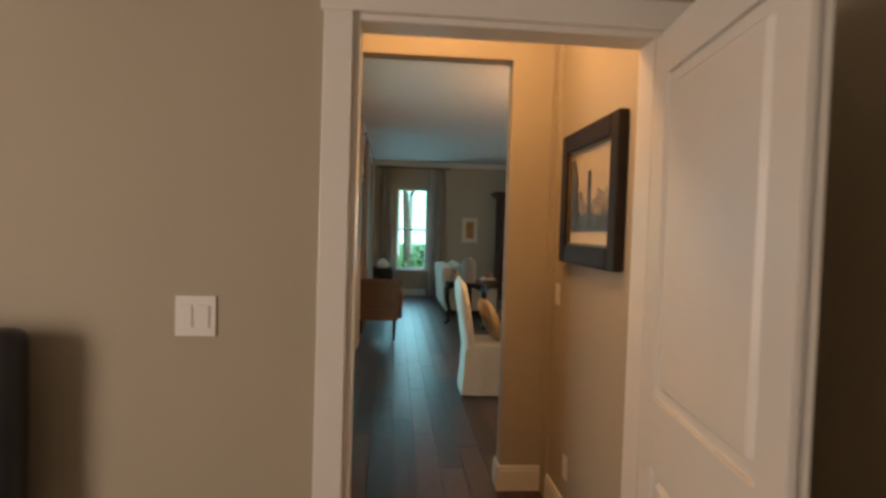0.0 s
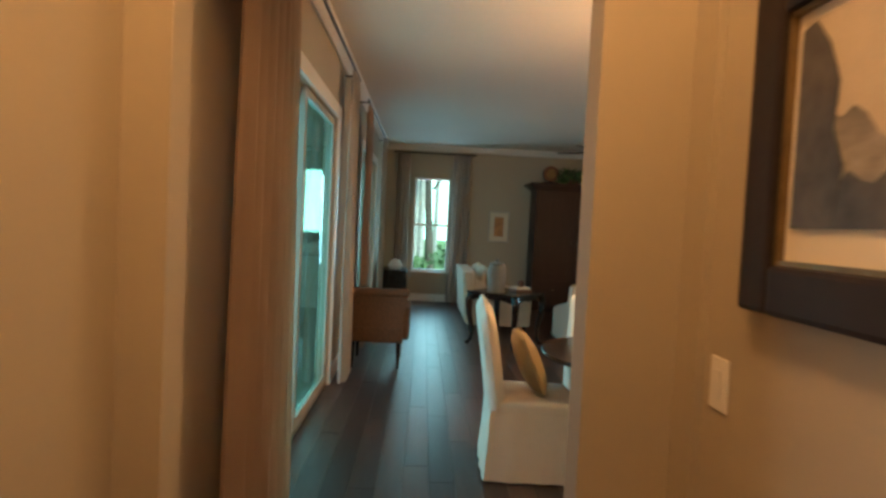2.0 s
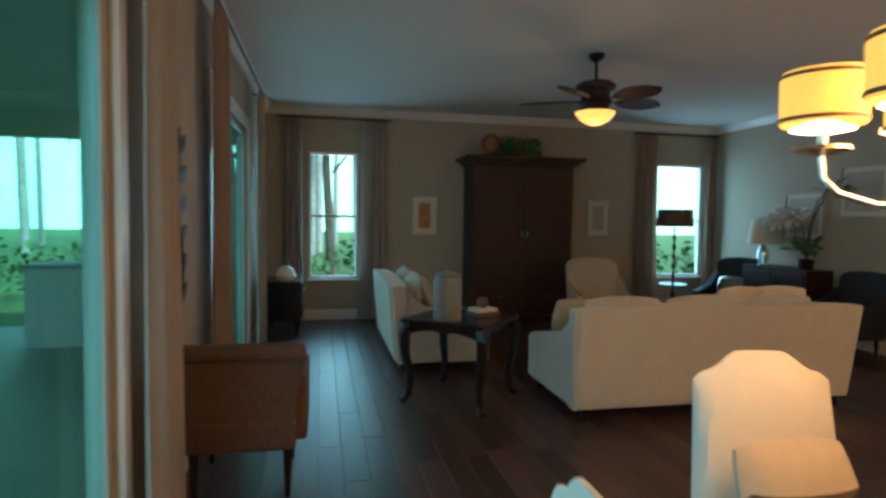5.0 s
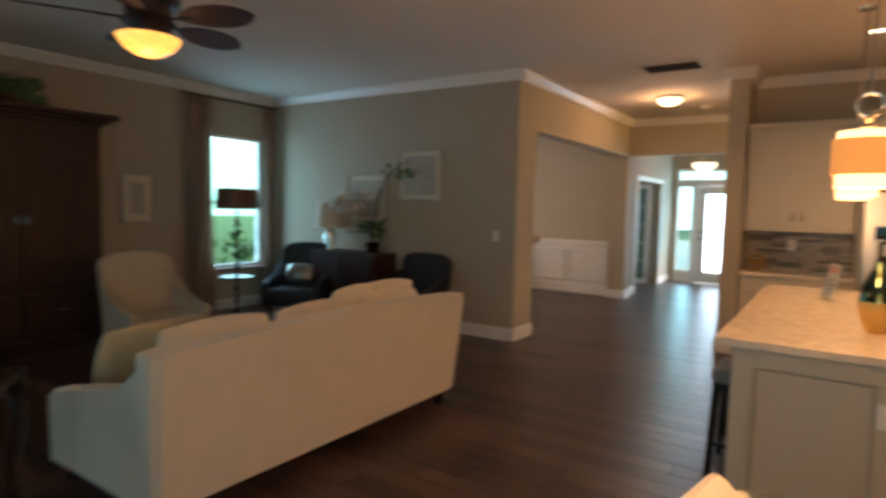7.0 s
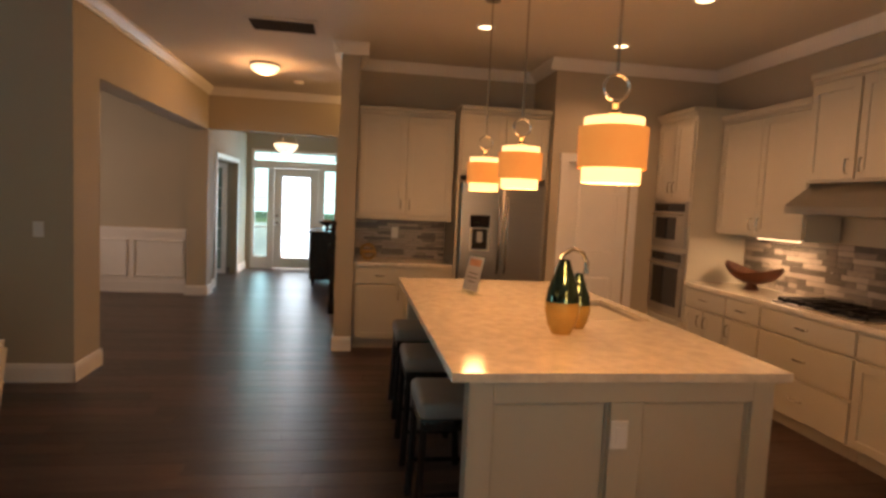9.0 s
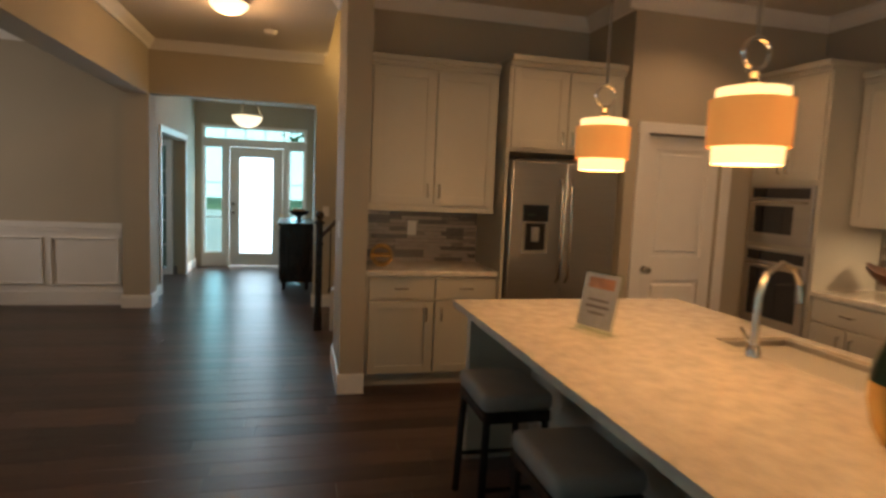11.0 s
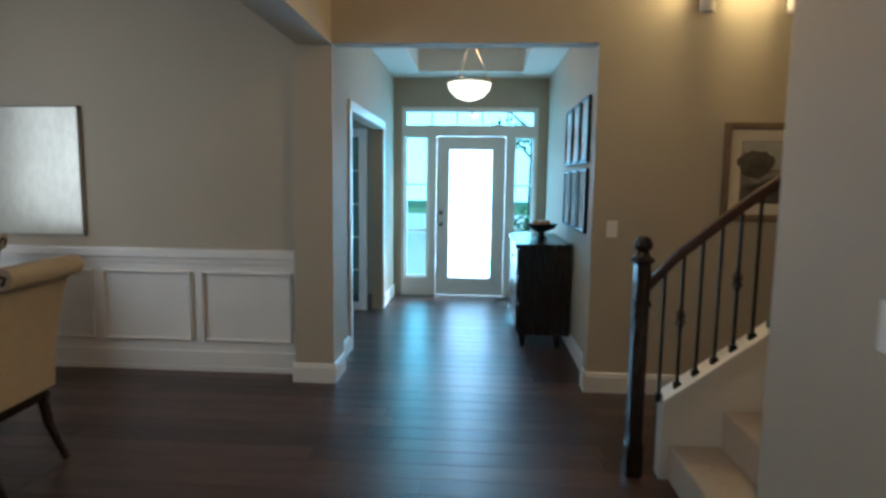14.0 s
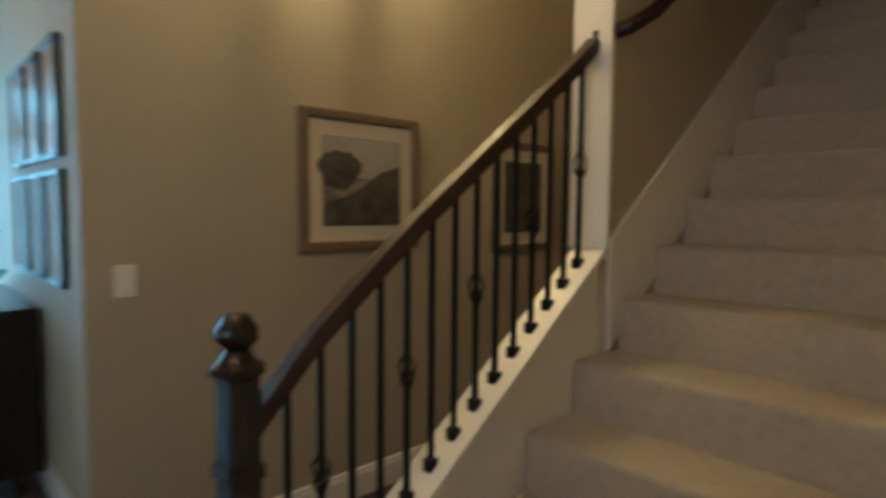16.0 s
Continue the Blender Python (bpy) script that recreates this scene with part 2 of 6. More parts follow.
def merge(out, b, m=None):
    if m is not None:
        bmesh.ops.transform(b, matrix=m, verts=b.verts[:])
    index = {v: out.verts.new(v.co) for v in b.verts}
    for f in b.faces:
        out.faces.new([index[v] for v in f.verts])
    b.free()
    return out


def lathe(profile, seg=24, m=None, bm=None, close=False):
    out = bm or bmesh.new()
    b = bmesh.new()
    rings = [[b.verts.new((r * math.cos(a), r * math.sin(a), z)) for a in (2 * math.pi * i / seg for i in range(seg))] for r, z in profile]
    for p, q in zip(rings, rings[1:]):
        for i in range(seg):
            b.faces.new((p[i], p[(i + 1) % seg], q[(i + 1) % seg], q[i]))
    if close:
        b.faces.new(rings[0][::-1])
        b.faces.new(rings[-1])
    return merge(out, b, m)


def cyl(x, y, z0, z1, r, r1=None, seg=20, bm=None):
    return lathe([(r, z0), (r if r1 is None else r1, z1)], seg, pose(x, y, 0), bm, True)


def tube(points, r, seg=8, bm=None):
    out = bm or bmesh.new()
    pts = [Vector(p) for p in points]
    radii = r if isinstance(r, (list, tuple)) else [r] * len(pts)
    rings, up = [], Vector((0.13, 0.31, 0.94))
    for i, p in enumerate(pts):
        d = (pts[min(i + 1, len(pts) - 1)] - pts[max(i - 1, 0)]).normalized()
        u = d.cross(up if abs(d.dot(up)) < 0.95 else Vector((1, 0, 0))).normalized()
        v = d.cross(u)
        rings.append([out.verts.new(p + radii[i] * (math.cos(a) * u + math.sin(a) * v)) for a in (2 * math.pi * k / seg for k in range(seg))])
    for p, q in zip(rings, rings[1:]):
        for k in range(seg):
            out.faces.new((p[k], p[(k + 1) % seg], q[(k + 1) % seg], q[k]))
    out.faces.new(rings[0][::-1])
    out.faces.new(rings[-1])
    return out


def pillow(sx, sy, sz, m=None, bm=None, n=10, power=0.45):
    """A plump cushion: a grid pinched at its four corners, front and back."""
    out = bm or bmesh.new()
    b = bmesh.new()
    bmesh.ops.create_cube(b, size=2)
    bmesh.ops.subdivide_edges(b, edges=b.edges[:], cuts=n, use_grid_fill=True)
    for v in b.verts:
        x, y, z = v.co
        fat = max(0.0, (1 - x * x) * (1 - y * y)) ** power
        pinch = 1 - 0.06 * (x * x + y * y) * (1 - abs(abs(x) - abs(y)))
        v.co = (x * sx / 2 * pinch, y * sy / 2 * pinch, z * sz / 2 * (0.12 + 0.88 * fat))
    return merge(out, b, m)


def soft(x0, y0, z0, x1, y1, z1, r=0.05, bm=None):
    return box(x0, y0, z0, x1, y1, z1, min(r, 0.49 * min(abs(x1 - x0), abs(y1 - y0), abs(z1 - z0))), bm, 4)


def extrude(outline, d0, d1, m=None, bm=None):
    """A flat outline in x and z, thickened along y from d0 to d1."""
    out = bm or bmesh.new()
    b = bmesh.new()
    f = [b.verts.new((x, d0, z)) for x, z in outline]
    k = [b.verts.new((x, d1, z)) for x, z in outline]
    b.faces.new(f)
    b.faces.new(k[::-1])
    for i in range(len(f)):
        b.faces.new((f[i], k[i], k[(i + 1) % len(f)], f[(i + 1) % len(f)]))
    return merge(out, b, m)


def sheet_folds(length, height, folds, depth, m, gather=0.0, bm=None):
    out = bm or bmesh.new()
    b = bmesh.new()
    nx, nz = folds * 8, 10
    rows = []
    for k in range(nz + 1):
        s = k / nz
        row = []
        for i in range(nx + 1):
            u = i / nx
            w = depth * (0.6 + 0.4 * (1 - s)) * math.sin(2 * math.pi * folds * u + 0.6 * math.sin(3 * s + u * 4))
            row.append(b.verts.new((length * (u - 0.5) * (1 - gather * s) + 0.01 * math.sin(9 * u + 4 * s), w, height * s)))
        rows.append(row)
    for p, q in zip(rows, rows[1:]):
        for i in range(nx):
            b.faces.new((p[i], p[i + 1], q[i + 1], q[i]))
    bmesh.ops.solidify(b, geom=b.faces[:], thickness=0.006)
    return merge(out, b, m)


def structure(name, bm, material, label, category, smooth=False):
    return tagged(part(name, bm, material, None, "", smooth), label, category, "", "structure")


def many(*boxes):
    bm = bmesh.new()
    for b in boxes:
        box(*b, bm=bm)
    return bm


# ---- the setting ----
H, T = 3.08, 0.12
structure("floor_base", many((-3.2, -2.6, -0.12, 1.3, 1.88, -0.012), (-0.72, 1.88, -0.12, 8.41, 13.62, -0.012), (8.41, 2.1, -0.12, 10.99, 13.62, -0.012), (10.99, 7.32, -0.12, 14.54, 13.02, -0.012)), JOINT, "dark subfloor under the hardwood planks", "floor")
wl = "greige painted plaster wall"
structure("wall_west", many((-0.72, 3.52, 0, -0.6, 4.75, H), (-0.72, 7.30, 0, -0.6, 9.3, H), (-0.72, 11.5, 0, -0.6, 13.62, H), (-0.72, 4.75, 2.45, -0.6, 7.30, H), (-0.72, 9.3, 2.45, -0.6, 11.5, H)), WALL, wl + " with sliding door openings", "wall")
structure("wall_north", many((-0.6, 13.5, 0, 0.02, 13.62, H), (0.72, 13.5, 0, 5.58, 13.62, H), (6.42, 13.5, 0, 6.65, 13.62, H), (0.02, 13.5, 0, 0.72, 13.62, 0.6), (5.58, 13.5, 0, 6.42, 13.62, 0.6), (0.02, 13.5, 2.45, 0.72, 13.62, H), (5.58, 13.5, 2.45, 6.42, 13.62, H)), WALL, wl + " with two tall windows", "wall")
structure("wall_living_east", many((6.65, 9.37, 0, 6.77, 13.62, H), (6.77, 9.37, 0, 7.13, 9.62, H)), WALL, wl + " ending at the dining opening", "wall")
structure("wall_dining_header", many((7.13, 9.37, 2.47, 10.85, 9.62, H)), WALL, "greige painted beam over the dining opening", "beam")
structure("wall_dining_north", many((6.77, 12.9, 0, 11.2, 13.02, H)), WALL, wl + " of the dining room", "wall")
structure("wall_dining_east", many((11.05, 9.66, 0, 11.17, 12.9, H)), WALL, wl + " above white wainscot", "wall")
structure("wall_foyer_opening", many((10.85, 9.37, 0, 11.17, 9.66, H), (10.85, 7.5, 2.48, 10.99, 9.37, H), (10.85, 2.2, 0, 10.99, 7.5, 5.6)), WALL, wl + " round the foyer opening", "wall")
structure("wall_foyer_north", many((11.17, 9.44, 0, 11.76, 9.56, H), (13.45, 9.44, 0, 14.4, 9.56, H), (11.76, 9.44, 2.12, 13.45, 9.56, H)), WALL, wl + " with a french door opening", "wall")
structure("wall_foyer_south", many((10.99, 7.32, 0, 14.4, 7.44, H)), WALL, wl + " hung with framed prints", "wall")
structure("wall_front", many((14.4, 7.32, 0, 14.54, 7.56, H), (14.4, 9.34, 0, 14.54, 12.6, H), (14.4, 7.56, 2.49, 14.54, 9.34, H)), WALL, wl + " round the front door", "wall")
structure("wall_den", many((10.99, 12.5, 0, 14.4, 12.62, H), (11.17, 9.66, 0, 11.2, 12.5, H)), WALL, wl + " of the den", "wall")
structure("wall_kitchen_divider", many((7.68, 7.2, 0, 8.51, 7.38, H), (8.41, 2.2, 0, 8.51, 7.2, 5.6)), WALL, wl + " between kitchen and stair", "wall")
structure("wall_kitchen_back", many((8.35, 3.3, 0, 8.408, 7.2, H)), WALL, wl + " behind the kitchen cabinets", "wall")
structure("wall_pantry", many((7.6, 5.02, 0, 7.72, 5.2, H), (7.6, 3.4, 0, 7.72, 4.32, H), (7.6, 4.32, 2.05, 7.72, 5.02, H), (7.72, 5.08, 0, 8.35, 5.2, H)), WALL, wl + " round the pantry door", "wall")
structure("wall_south", many((0.9, 3.28, 0, 8.35, 3.4, H), (0.66, 3.4, 0, 0.9, 3.52, H)), WALL, wl + " along the kitchen", "wall")
structure("wall_hall_east", many((0.92, 1.88, 0, 1.04, 3.4, H)), WALL, wl + " of the small hall", "wall")
structure("wall_hall_west", many((-0.66, 1.88, 0, -0.54, 3.4, H), (-0.66, 3.4, 0, -0.42, 3.52, H)), WALL, wl + " of the small hall", "wall")
structure("wall_hall_header", many((-0.42, 3.4, 2.54, 0.66, 3.52, H)), WALL, "greige header over the hall opening", "wall")
structure("wall_bedroom_north", many((-3.1, 1.76, 0, -0.14, 1.88, H), (0.8, 1.76, 0, 1.3, 1.88, H), (-0.14, 1.76, 2.17, 0.8, 1.88, H)), WALL, wl + " with a door opening", "wall")
structure("wall_bedroom_east", many((1.18, -2.5, 0, 1.3, 1.76, H)), WALL, wl + " of the bedroom", "wall")
structure("wall_bedroom_west", many((-3.2, -2.5, 0, -3.08, 1.88, H)), WALL, wl + " of the bedroom", "wall")
structure("wall_bedroom_south", many((-3.08, -2.62, 0, 1.3, -2.5, H)), WALL, wl + " of the bedroom", "wall")
structure("wall_stair_end", many((8.41, 2.08, 0, 10.99, 2.2, 5.6), (8.41, 7.38, H + 0.1, 10.99, 7.5, 5.6)), WALL, wl + " closing the stairwell", "wall")
structure("ceiling", many((-3.2, -2.62, H, 1.3, 1.88, H + 0.1), (-0.72, 1.88, H, 8.41, 13.62, H + 0.1), (8.41, 7.38, H, 10.99, 13.62, H + 0.1), (10.99, 9.56, H, 14.54, 13.62, H + 0.1), (8.41, 2.08, 5.6, 10.99, 7.5, 5.7)), CEIL, "flat off-white painted ceiling", "ceiling")
structure("ceiling_foyer_tray", many((10.99, 7.32, 2.86, 14.54, 7.8, 2.95), (10.99, 9.08, 2.86, 14.54, 9.56, 2.95), (10.99, 7.8, 2.86, 11.5, 9.08, 2.95), (13.95, 7.8, 2.86, 14.54, 9.08, 2.95), (11.4, 7.7, 3.13, 14.1, 9.2, 3.2), (11.4, 7.7, 2.95, 11.5, 9.2, 3.13), (13.95, 7.7, 2.95, 14.1, 9.2, 3.13), (11.5, 7.7, 2.95, 13.95, 7.8, 3.13), (11.5, 9.08, 2.95, 13.95, 9.2, 3.13)), CEIL, "white foyer tray ceiling with stepped edge", "ceiling")


def run(profile, a, b, side, z, name, label, material=TRIM):
    """A moulding along a wall from a to b; profile in (out, up); side: the way it stands out."""
    a, b, s = Vector((*a, z)), Vector((*b, z)), Vector((*side, 0))
    bm = bmesh.new()
    p = [bm.verts.new(a + s * o + Vector((0, 0, u))) for o, u in profile]
    q = [bm.verts.new(b + s * o + Vector((0, 0, u))) for o, u in profile]
    for i in range(len(p)):
        j = (i + 1) % len(p)
        bm.faces.new((p[i], p[j], q[j], q[i]))
    bm.faces.new(p)
    bm.faces.new(q[::-1])
    return structure(name, bm, material, label, "trim")


BASE = [(0.002, 0), (0.018, 0), (0.018, 0.115), (0.013, 0.13), (0.012, 0.142), (0.002, 0.15)]
CROWN = [(0.002, 0), (0.014, 0), (0.02, -0.0), (0.035, 0.03), (0.075, 0.075), (0.088, 0.095), (0.088, 0.108), (0.002, 0.108)]
for a, b, s in [((-0.6, 3.55), (-0.6, 4.7), (1, 0)), ((-0.6, 7.36), (-0.6, 9.24), (1, 0)), ((-0.6, 11.56), (-0.6, 13.5), (1, 0)), ((-0.58, 13.5), (6.65, 13.5), (0, -1)), ((6.65, 13.48), (6.65, 9.35), (-1, 0)), ((6.632, 9.37), (7.148, 9.37), (0, -1)), ((7.13, 9.37), (7.13, 9.62), (1, 0)),
                ((10.85, 9.68), (10.85, 9.352), (-1, 0)), ((10.85, 9.37), (11.17, 9.37), (0, -1)), ((11.17, 9.44), (11.68, 9.44), (0, -1)), ((13.53, 9.44), (14.4, 9.44), (0, -1)), ((10.832, 7.5), (10.99, 7.5), (0, 1)), ((10.99, 7.44), (14.4, 7.44), (0, 1)), ((10.85, 7.518), (10.85, 2.2), (-1, 0)),
                ((7.662, 7.38), (8.51, 7.38), (0, 1)), ((7.68, 7.2), (7.68, 7.398), (-1, 0)), ((7.6, 5.2), (7.6, 5.1), (-1, 0)), ((0.642, 3.52), (3.4, 3.4), (0, 1)), ((0.66, 3.38), (0.66, 3.54), (-1, 0)), ((0.64, 3.4), (0.9, 3.4), (0, -1)), ((0.92, 1.88), (0.92, 3.4), (-1, 0)), ((-0.54, 1.88), (-0.54, 3.4), (1, 0)), ((-0.54, 3.4), (-0.402, 3.4), (0, -1)), ((-0.42, 3.382), (-0.42, 3.52), (1, 0)), ((-3, 1.76), (-0.2, 1.76), (0, -1))]:
    if a == (0.642, 3.52):
        a, b = (0.9, 3.4), (3.4, 3.4)
    run(BASE, a, b, s, 0, "baseboard", "white painted moulded baseboard")
for a, b, s in [((-0.6, 3.52), (-0.6, 13.5), (1, 0)), ((-0.6, 13.5), (6.65, 13.5), (0, -1)), ((6.65, 13.5), (6.65, 9.29), (-1, 0)), ((6.57, 9.37), (10.85, 9.37), (0, -1)), ((10.85, 9.37), (10.85, 7.42), (-1, 0)), ((7.6, 7.38), (8.51, 7.38), (0, 1)), ((7.68, 7.45), (7.68, 7.12), (-1, 0)), ((8.35, 7.2), (8.35, 5.2), (-1, 0)), ((7.68, 7.2), (8.35, 7.2), (0, -1)), ((7.6, 5.28), (7.6, 3.4), (-1, 0)), ((8.35, 5.2), (7.6, 5.2), (0, 1)), ((0.9, 3.4), (7.6, 3.4), (0, 1)), ((11.05, 9.66), (11.05, 12.9), (-1, 0))]:
    run(CROWN, a, b, s, H - 0.109, "crown_moulding", "white painted crown moulding")


# ---- builders ----
def placed(ob, x, y, z=0.0, rz=0.0):
    ob.matrix_world = pose(x, y, z, 0, 0, rz)
    return ob


def casing(name, y, x0, x1, top, m, label):
    """A door or window casing on the face y of a wall, before m."""
    w = 0.085
    bm = bmesh.new()
    for a in ((x0 - w, y - 0.02, 0, x0, y, top), (x1, y - 0.02, 0, x1 + w, y, top), (x0 - w - 0.01, y - 0.024, top, x1 + w + 0.01, y, top + w)):
        box(*a, bev=0.004, bm=bm)
    bmesh.ops.transform(bm, matrix=m, verts=bm.verts[:])
    return structure(name, bm, TRIM, label, "trim")


def panel_door(m, w, h, label, knob_x, panels, group=""):
    d = thing("panel_door", m, label, "door", group)
    bm = bmesh.new()
    box(0, 0.015, 0, w, 0.025, h, bm=bm)
    xs, edge = (0.11, w - 0.11), [0.0]
    for z0, z1 in panels:
        edge += [z0, z1]
    edge.append(h)
    for a, b in ((0, xs[0]), (xs[1], w)):
        box(a, 0, 0, b, 0.04, h, 0.002, bm)
    for k in range(0, len(edge), 2):
        box(xs[0], 0.0, edge[k], xs[1], 0.04, edge[k + 1], 0.002, bm)
    part("leaf", bm, TRIM, d)
    for z0, z1 in panels:
        b = bmesh.new()
        box(xs[0] + 0.028, 0.003, z0 + 0.028, xs[1] - 0.028, 0.037, z1 - 0.028, 0.015, b, 1)
        part("panel", b, TRIM, d)
    for y in (-0.055, 0.095):
        b = lathe([(0.0, -0.03), (0.02, -0.028), (0.03, -0.012), (0.03, 0.006), (0.02, 0.02), (0.01, 0.025), (0.01, 0.05), (0.028, 0.052), (0.028, 0.056), (0.0, 0.056)], 16, pose(knob_x, y + (0.0 if y < 0 else -0.0), 0.95, 90 if y > 0 else -90, 0, 0))
        part("door_knob", b, NICKEL, d, "dark nickel door knob", True)
    return d


def shaker(parent, x0, z0, x1, z1, handle=None, name="door", rail=0.06, material=None):
    bm = bmesh.new()
    mt = material or CAB
    box(x0 + rail, -0.012, z0 + rail, x1 - rail, -0.001, z1 - rail, bm=bm)
    r = min(rail, (z1 - z0) * 0.28)
    if name == "drawer_front":
        box(x0, -0.02, z0, x1, -0.001, z1, 0.003, bm)
    else:
        for a in ((x0, z0, x0 + rail, z1), (x1 - rail, z0, x1, z1), (x0 + rail, z0, x1 - rail, z0 + r), (x0 + rail, z1 - r, x1 - rail, z1)):
            box(a[0], -0.022, a[1], a[2], -0.001, a[3], 0.002, bm)
    ob = part(name, bm, mt, parent)
    if handle:
        hx, hz, up = handle
        b = bmesh.new()
        if up:
            tube([(hx, -0.022, hz - 0.05), (hx, -0.045, hz - 0.048), (hx, -0.05, hz), (hx, -0.045, hz + 0.048), (hx, -0.022, hz + 0.05)], 0.006, 6, b)
        else:
            tube([(hx - 0.05, -0.02, hz), (hx - 0.048, -0.043, hz), (hx, -0.05, hz), (hx + 0.048, -0.043, hz), (hx + 0.05, -0.02, hz)], 0.006, 6, b)
        part("handle", b, NICKEL, ob, "brushed nickel pull", True)
    return ob


def cabinet(name, m, w, d, z0, z1, fronts, label, toe=0.0, crown=0.0, rail=0.06, category="cabinet", material=None):
    """A cabinet with its front at y = 0; fronts: (kind, x0, z0, x1, z1, handle)."""
    c = thing(name, m, label, category)
    bm = bmesh.new()
    box(0, 0, z0 + toe, w, d, z1, 0.002, bm)
    if toe:
        box(0.01, 0.07, z0, w - 0.01, d, z0 + toe, bm=bm)
    part("body", bm, material or CAB, c)
    if crown:
        b = bmesh.new()
        box(-0.0, -0.022, z1, w, d, z1 + crown * 0.4, 0.004, b)
        box(-0.0, -0.05, z1 + crown * 0.4, w, d, z1 + crown, 0.012, b)
        part("cornice", b, material or CAB, c)
    for kind, a, b, e, f, h in fronts:
        shaker(c, a, b, e, f, h, kind, rail, material)
    return c


def plate(m, label, double=False):
    p = thing("light_switch", m, label, "light switch")
    w = 0.058 if double else 0.038
    part("plate", box(-w, -0.007, -0.06, w, -0.0005, 0.06, 0.003), PLATE, p)
    for dx in ((-0.024, 0.024) if double else (0,)):
        part("rocker", box(dx - 0.016, -0.012, -0.033, dx + 0.016, -0.007, 0.033, 0.002), PLATE, p)
    return p


def framed(m, w, h, frame_w, mat_w, frame_mat, print_mat, label, depth=0.03, group=""):
    """A framed print, its back at y = 0, facing -y; origin at the centre."""
    p = thing("framed_picture", m, label, "picture", group)
    bm = bmesh.new()
    for a in ((-w / 2, -h / 2, -w / 2 + frame_w, h / 2), (w / 2 - frame_w, -h / 2, w / 2, h / 2), (-w / 2 + frame_w, -h / 2, w / 2 - frame_w, -h / 2 + frame_w), (-w / 2 + frame_w, h / 2 - frame_w, w / 2 - frame_w, h / 2)):
        box(a[0], -depth, a[1], a[2], 0, a[3], min(0.012, frame_w / 4), bm)
    part("frame", bm, frame_mat, p)
    iw, ih = w / 2 - frame_w, h / 2 - frame_w
    if mat_w:
        part("mat_board", box(-iw, -0.012, -ih, iw, -0.004, ih), PAPER, p)
    part("print", box(-iw + mat_w, -0.016, -ih + mat_w, iw - mat_w, -0.0125, ih - mat_w), print_mat, p)
    return p


def curtain(x, y, length, rz, material, label, z1=2.9, folds=5, z0=0.015, group="curtains"):
    c = thing("curtain", pose(x, y, z0, 0, 0, rz), label, "curtain", group)
    part("drape", sheet_folds(length, z1 - z0 - 0.08, folds, 0.04, None, 0.18), material, c, "", True)
    part("heading", sheet_folds(length * 0.82, 0.1, folds * 2, 0.022, pose(0, 0, z1 - z0 - 0.1)), material, c, "", True)
    return c


def slip_chair():
    c = thing("dining_chair", pose(0, 0, 0), "white slipcovered dining chair with skirt to the floor", "chair", "chairs round the round table")
    bm, nu, nv = bmesh.new(), 16, 9
    sides = []
    for face in (-1, 1):
        rows = []
        for k in range(nv + 1):
            v = k / nv
            row = []
            for i in range(nu + 1):
                u = 2 * i / nu - 1
                top = 1.03 + 0.065 * (0.5 + 0.5 * math.cos(math.pi * min(1.0, max(0.0, abs(u) - 0.3) / 0.5))) - 0.03 * max(0.0, abs(u) - 0.85) / 0.15
                z = 0.43 + (top - 0.43) * v
                half = 0.262 - 0.03 * v
                thick = 0.05 * math.sqrt(max(0.0, 1 - abs(u) ** 8)) * math.sqrt(max(0.0, 1 - v ** 14)) + 0.006
                lean = 0.24 + 0.13 * (z - 0.45) + 0.05 * (z - 0.45) ** 2
                row.append(bm.verts.new((half * u, lean + face * thick, z)))
            rows.append(row)
        sides.append(rows)
        for p, q in zip(rows, rows[1:]):
            for i in range(nu):
                bm.faces.new((p[i], p[i + 1], q[i + 1], q[i]))
    f, b = sides
    for k in range(nv):
        for i in (0, nu):
            bm.faces.new((f[k][i], f[k + 1][i], b[k + 1][i], b[k][i]))
    for i in range(nu):
        for k in (0, nv):
            bm.faces.new((f[k][i], f[k][i + 1], b[k][i + 1], b[k][i]))
    part("backrest", bm, FABRIC, c, "", True)
    part("seat", soft(-0.26, -0.27, 0.40, 0.26, 0.24, 0.49, 0.035), FABRIC, c, "", True)
    sk = bmesh.new()
    ring = []
    for z, k in ((0.012, 1.09), (0.2, 1.03), (0.43, 0.99)):
        row = []
        for i in range(64):
            a = 2 * math.pi * i / 64
            ca, sa = math.cos(a), math.sin(a)
            q = 1 / max(abs(ca), abs(sa))
            f = 1 + (0.018 * math.sin(a * 12) + 0.01 * math.sin(a * 7 + 1)) * (0.45 - z) / 0.45
            row.append(sk.verts.new((0.262 * ca * q ** 0.93 * k * f, 0.27 * sa * q ** 0.93 * k * f + (0.02 if sa > 0 else 0), z)))
        ring.append(row)
    for p, q in zip(ring, ring[1:]):
        for i in range(64):
            sk.faces.new((p[i], p[(i + 1) % 64], q[(i + 1) % 64], q[i]))
    part("skirt", sk, FABRIC, c, "", True)
    return c


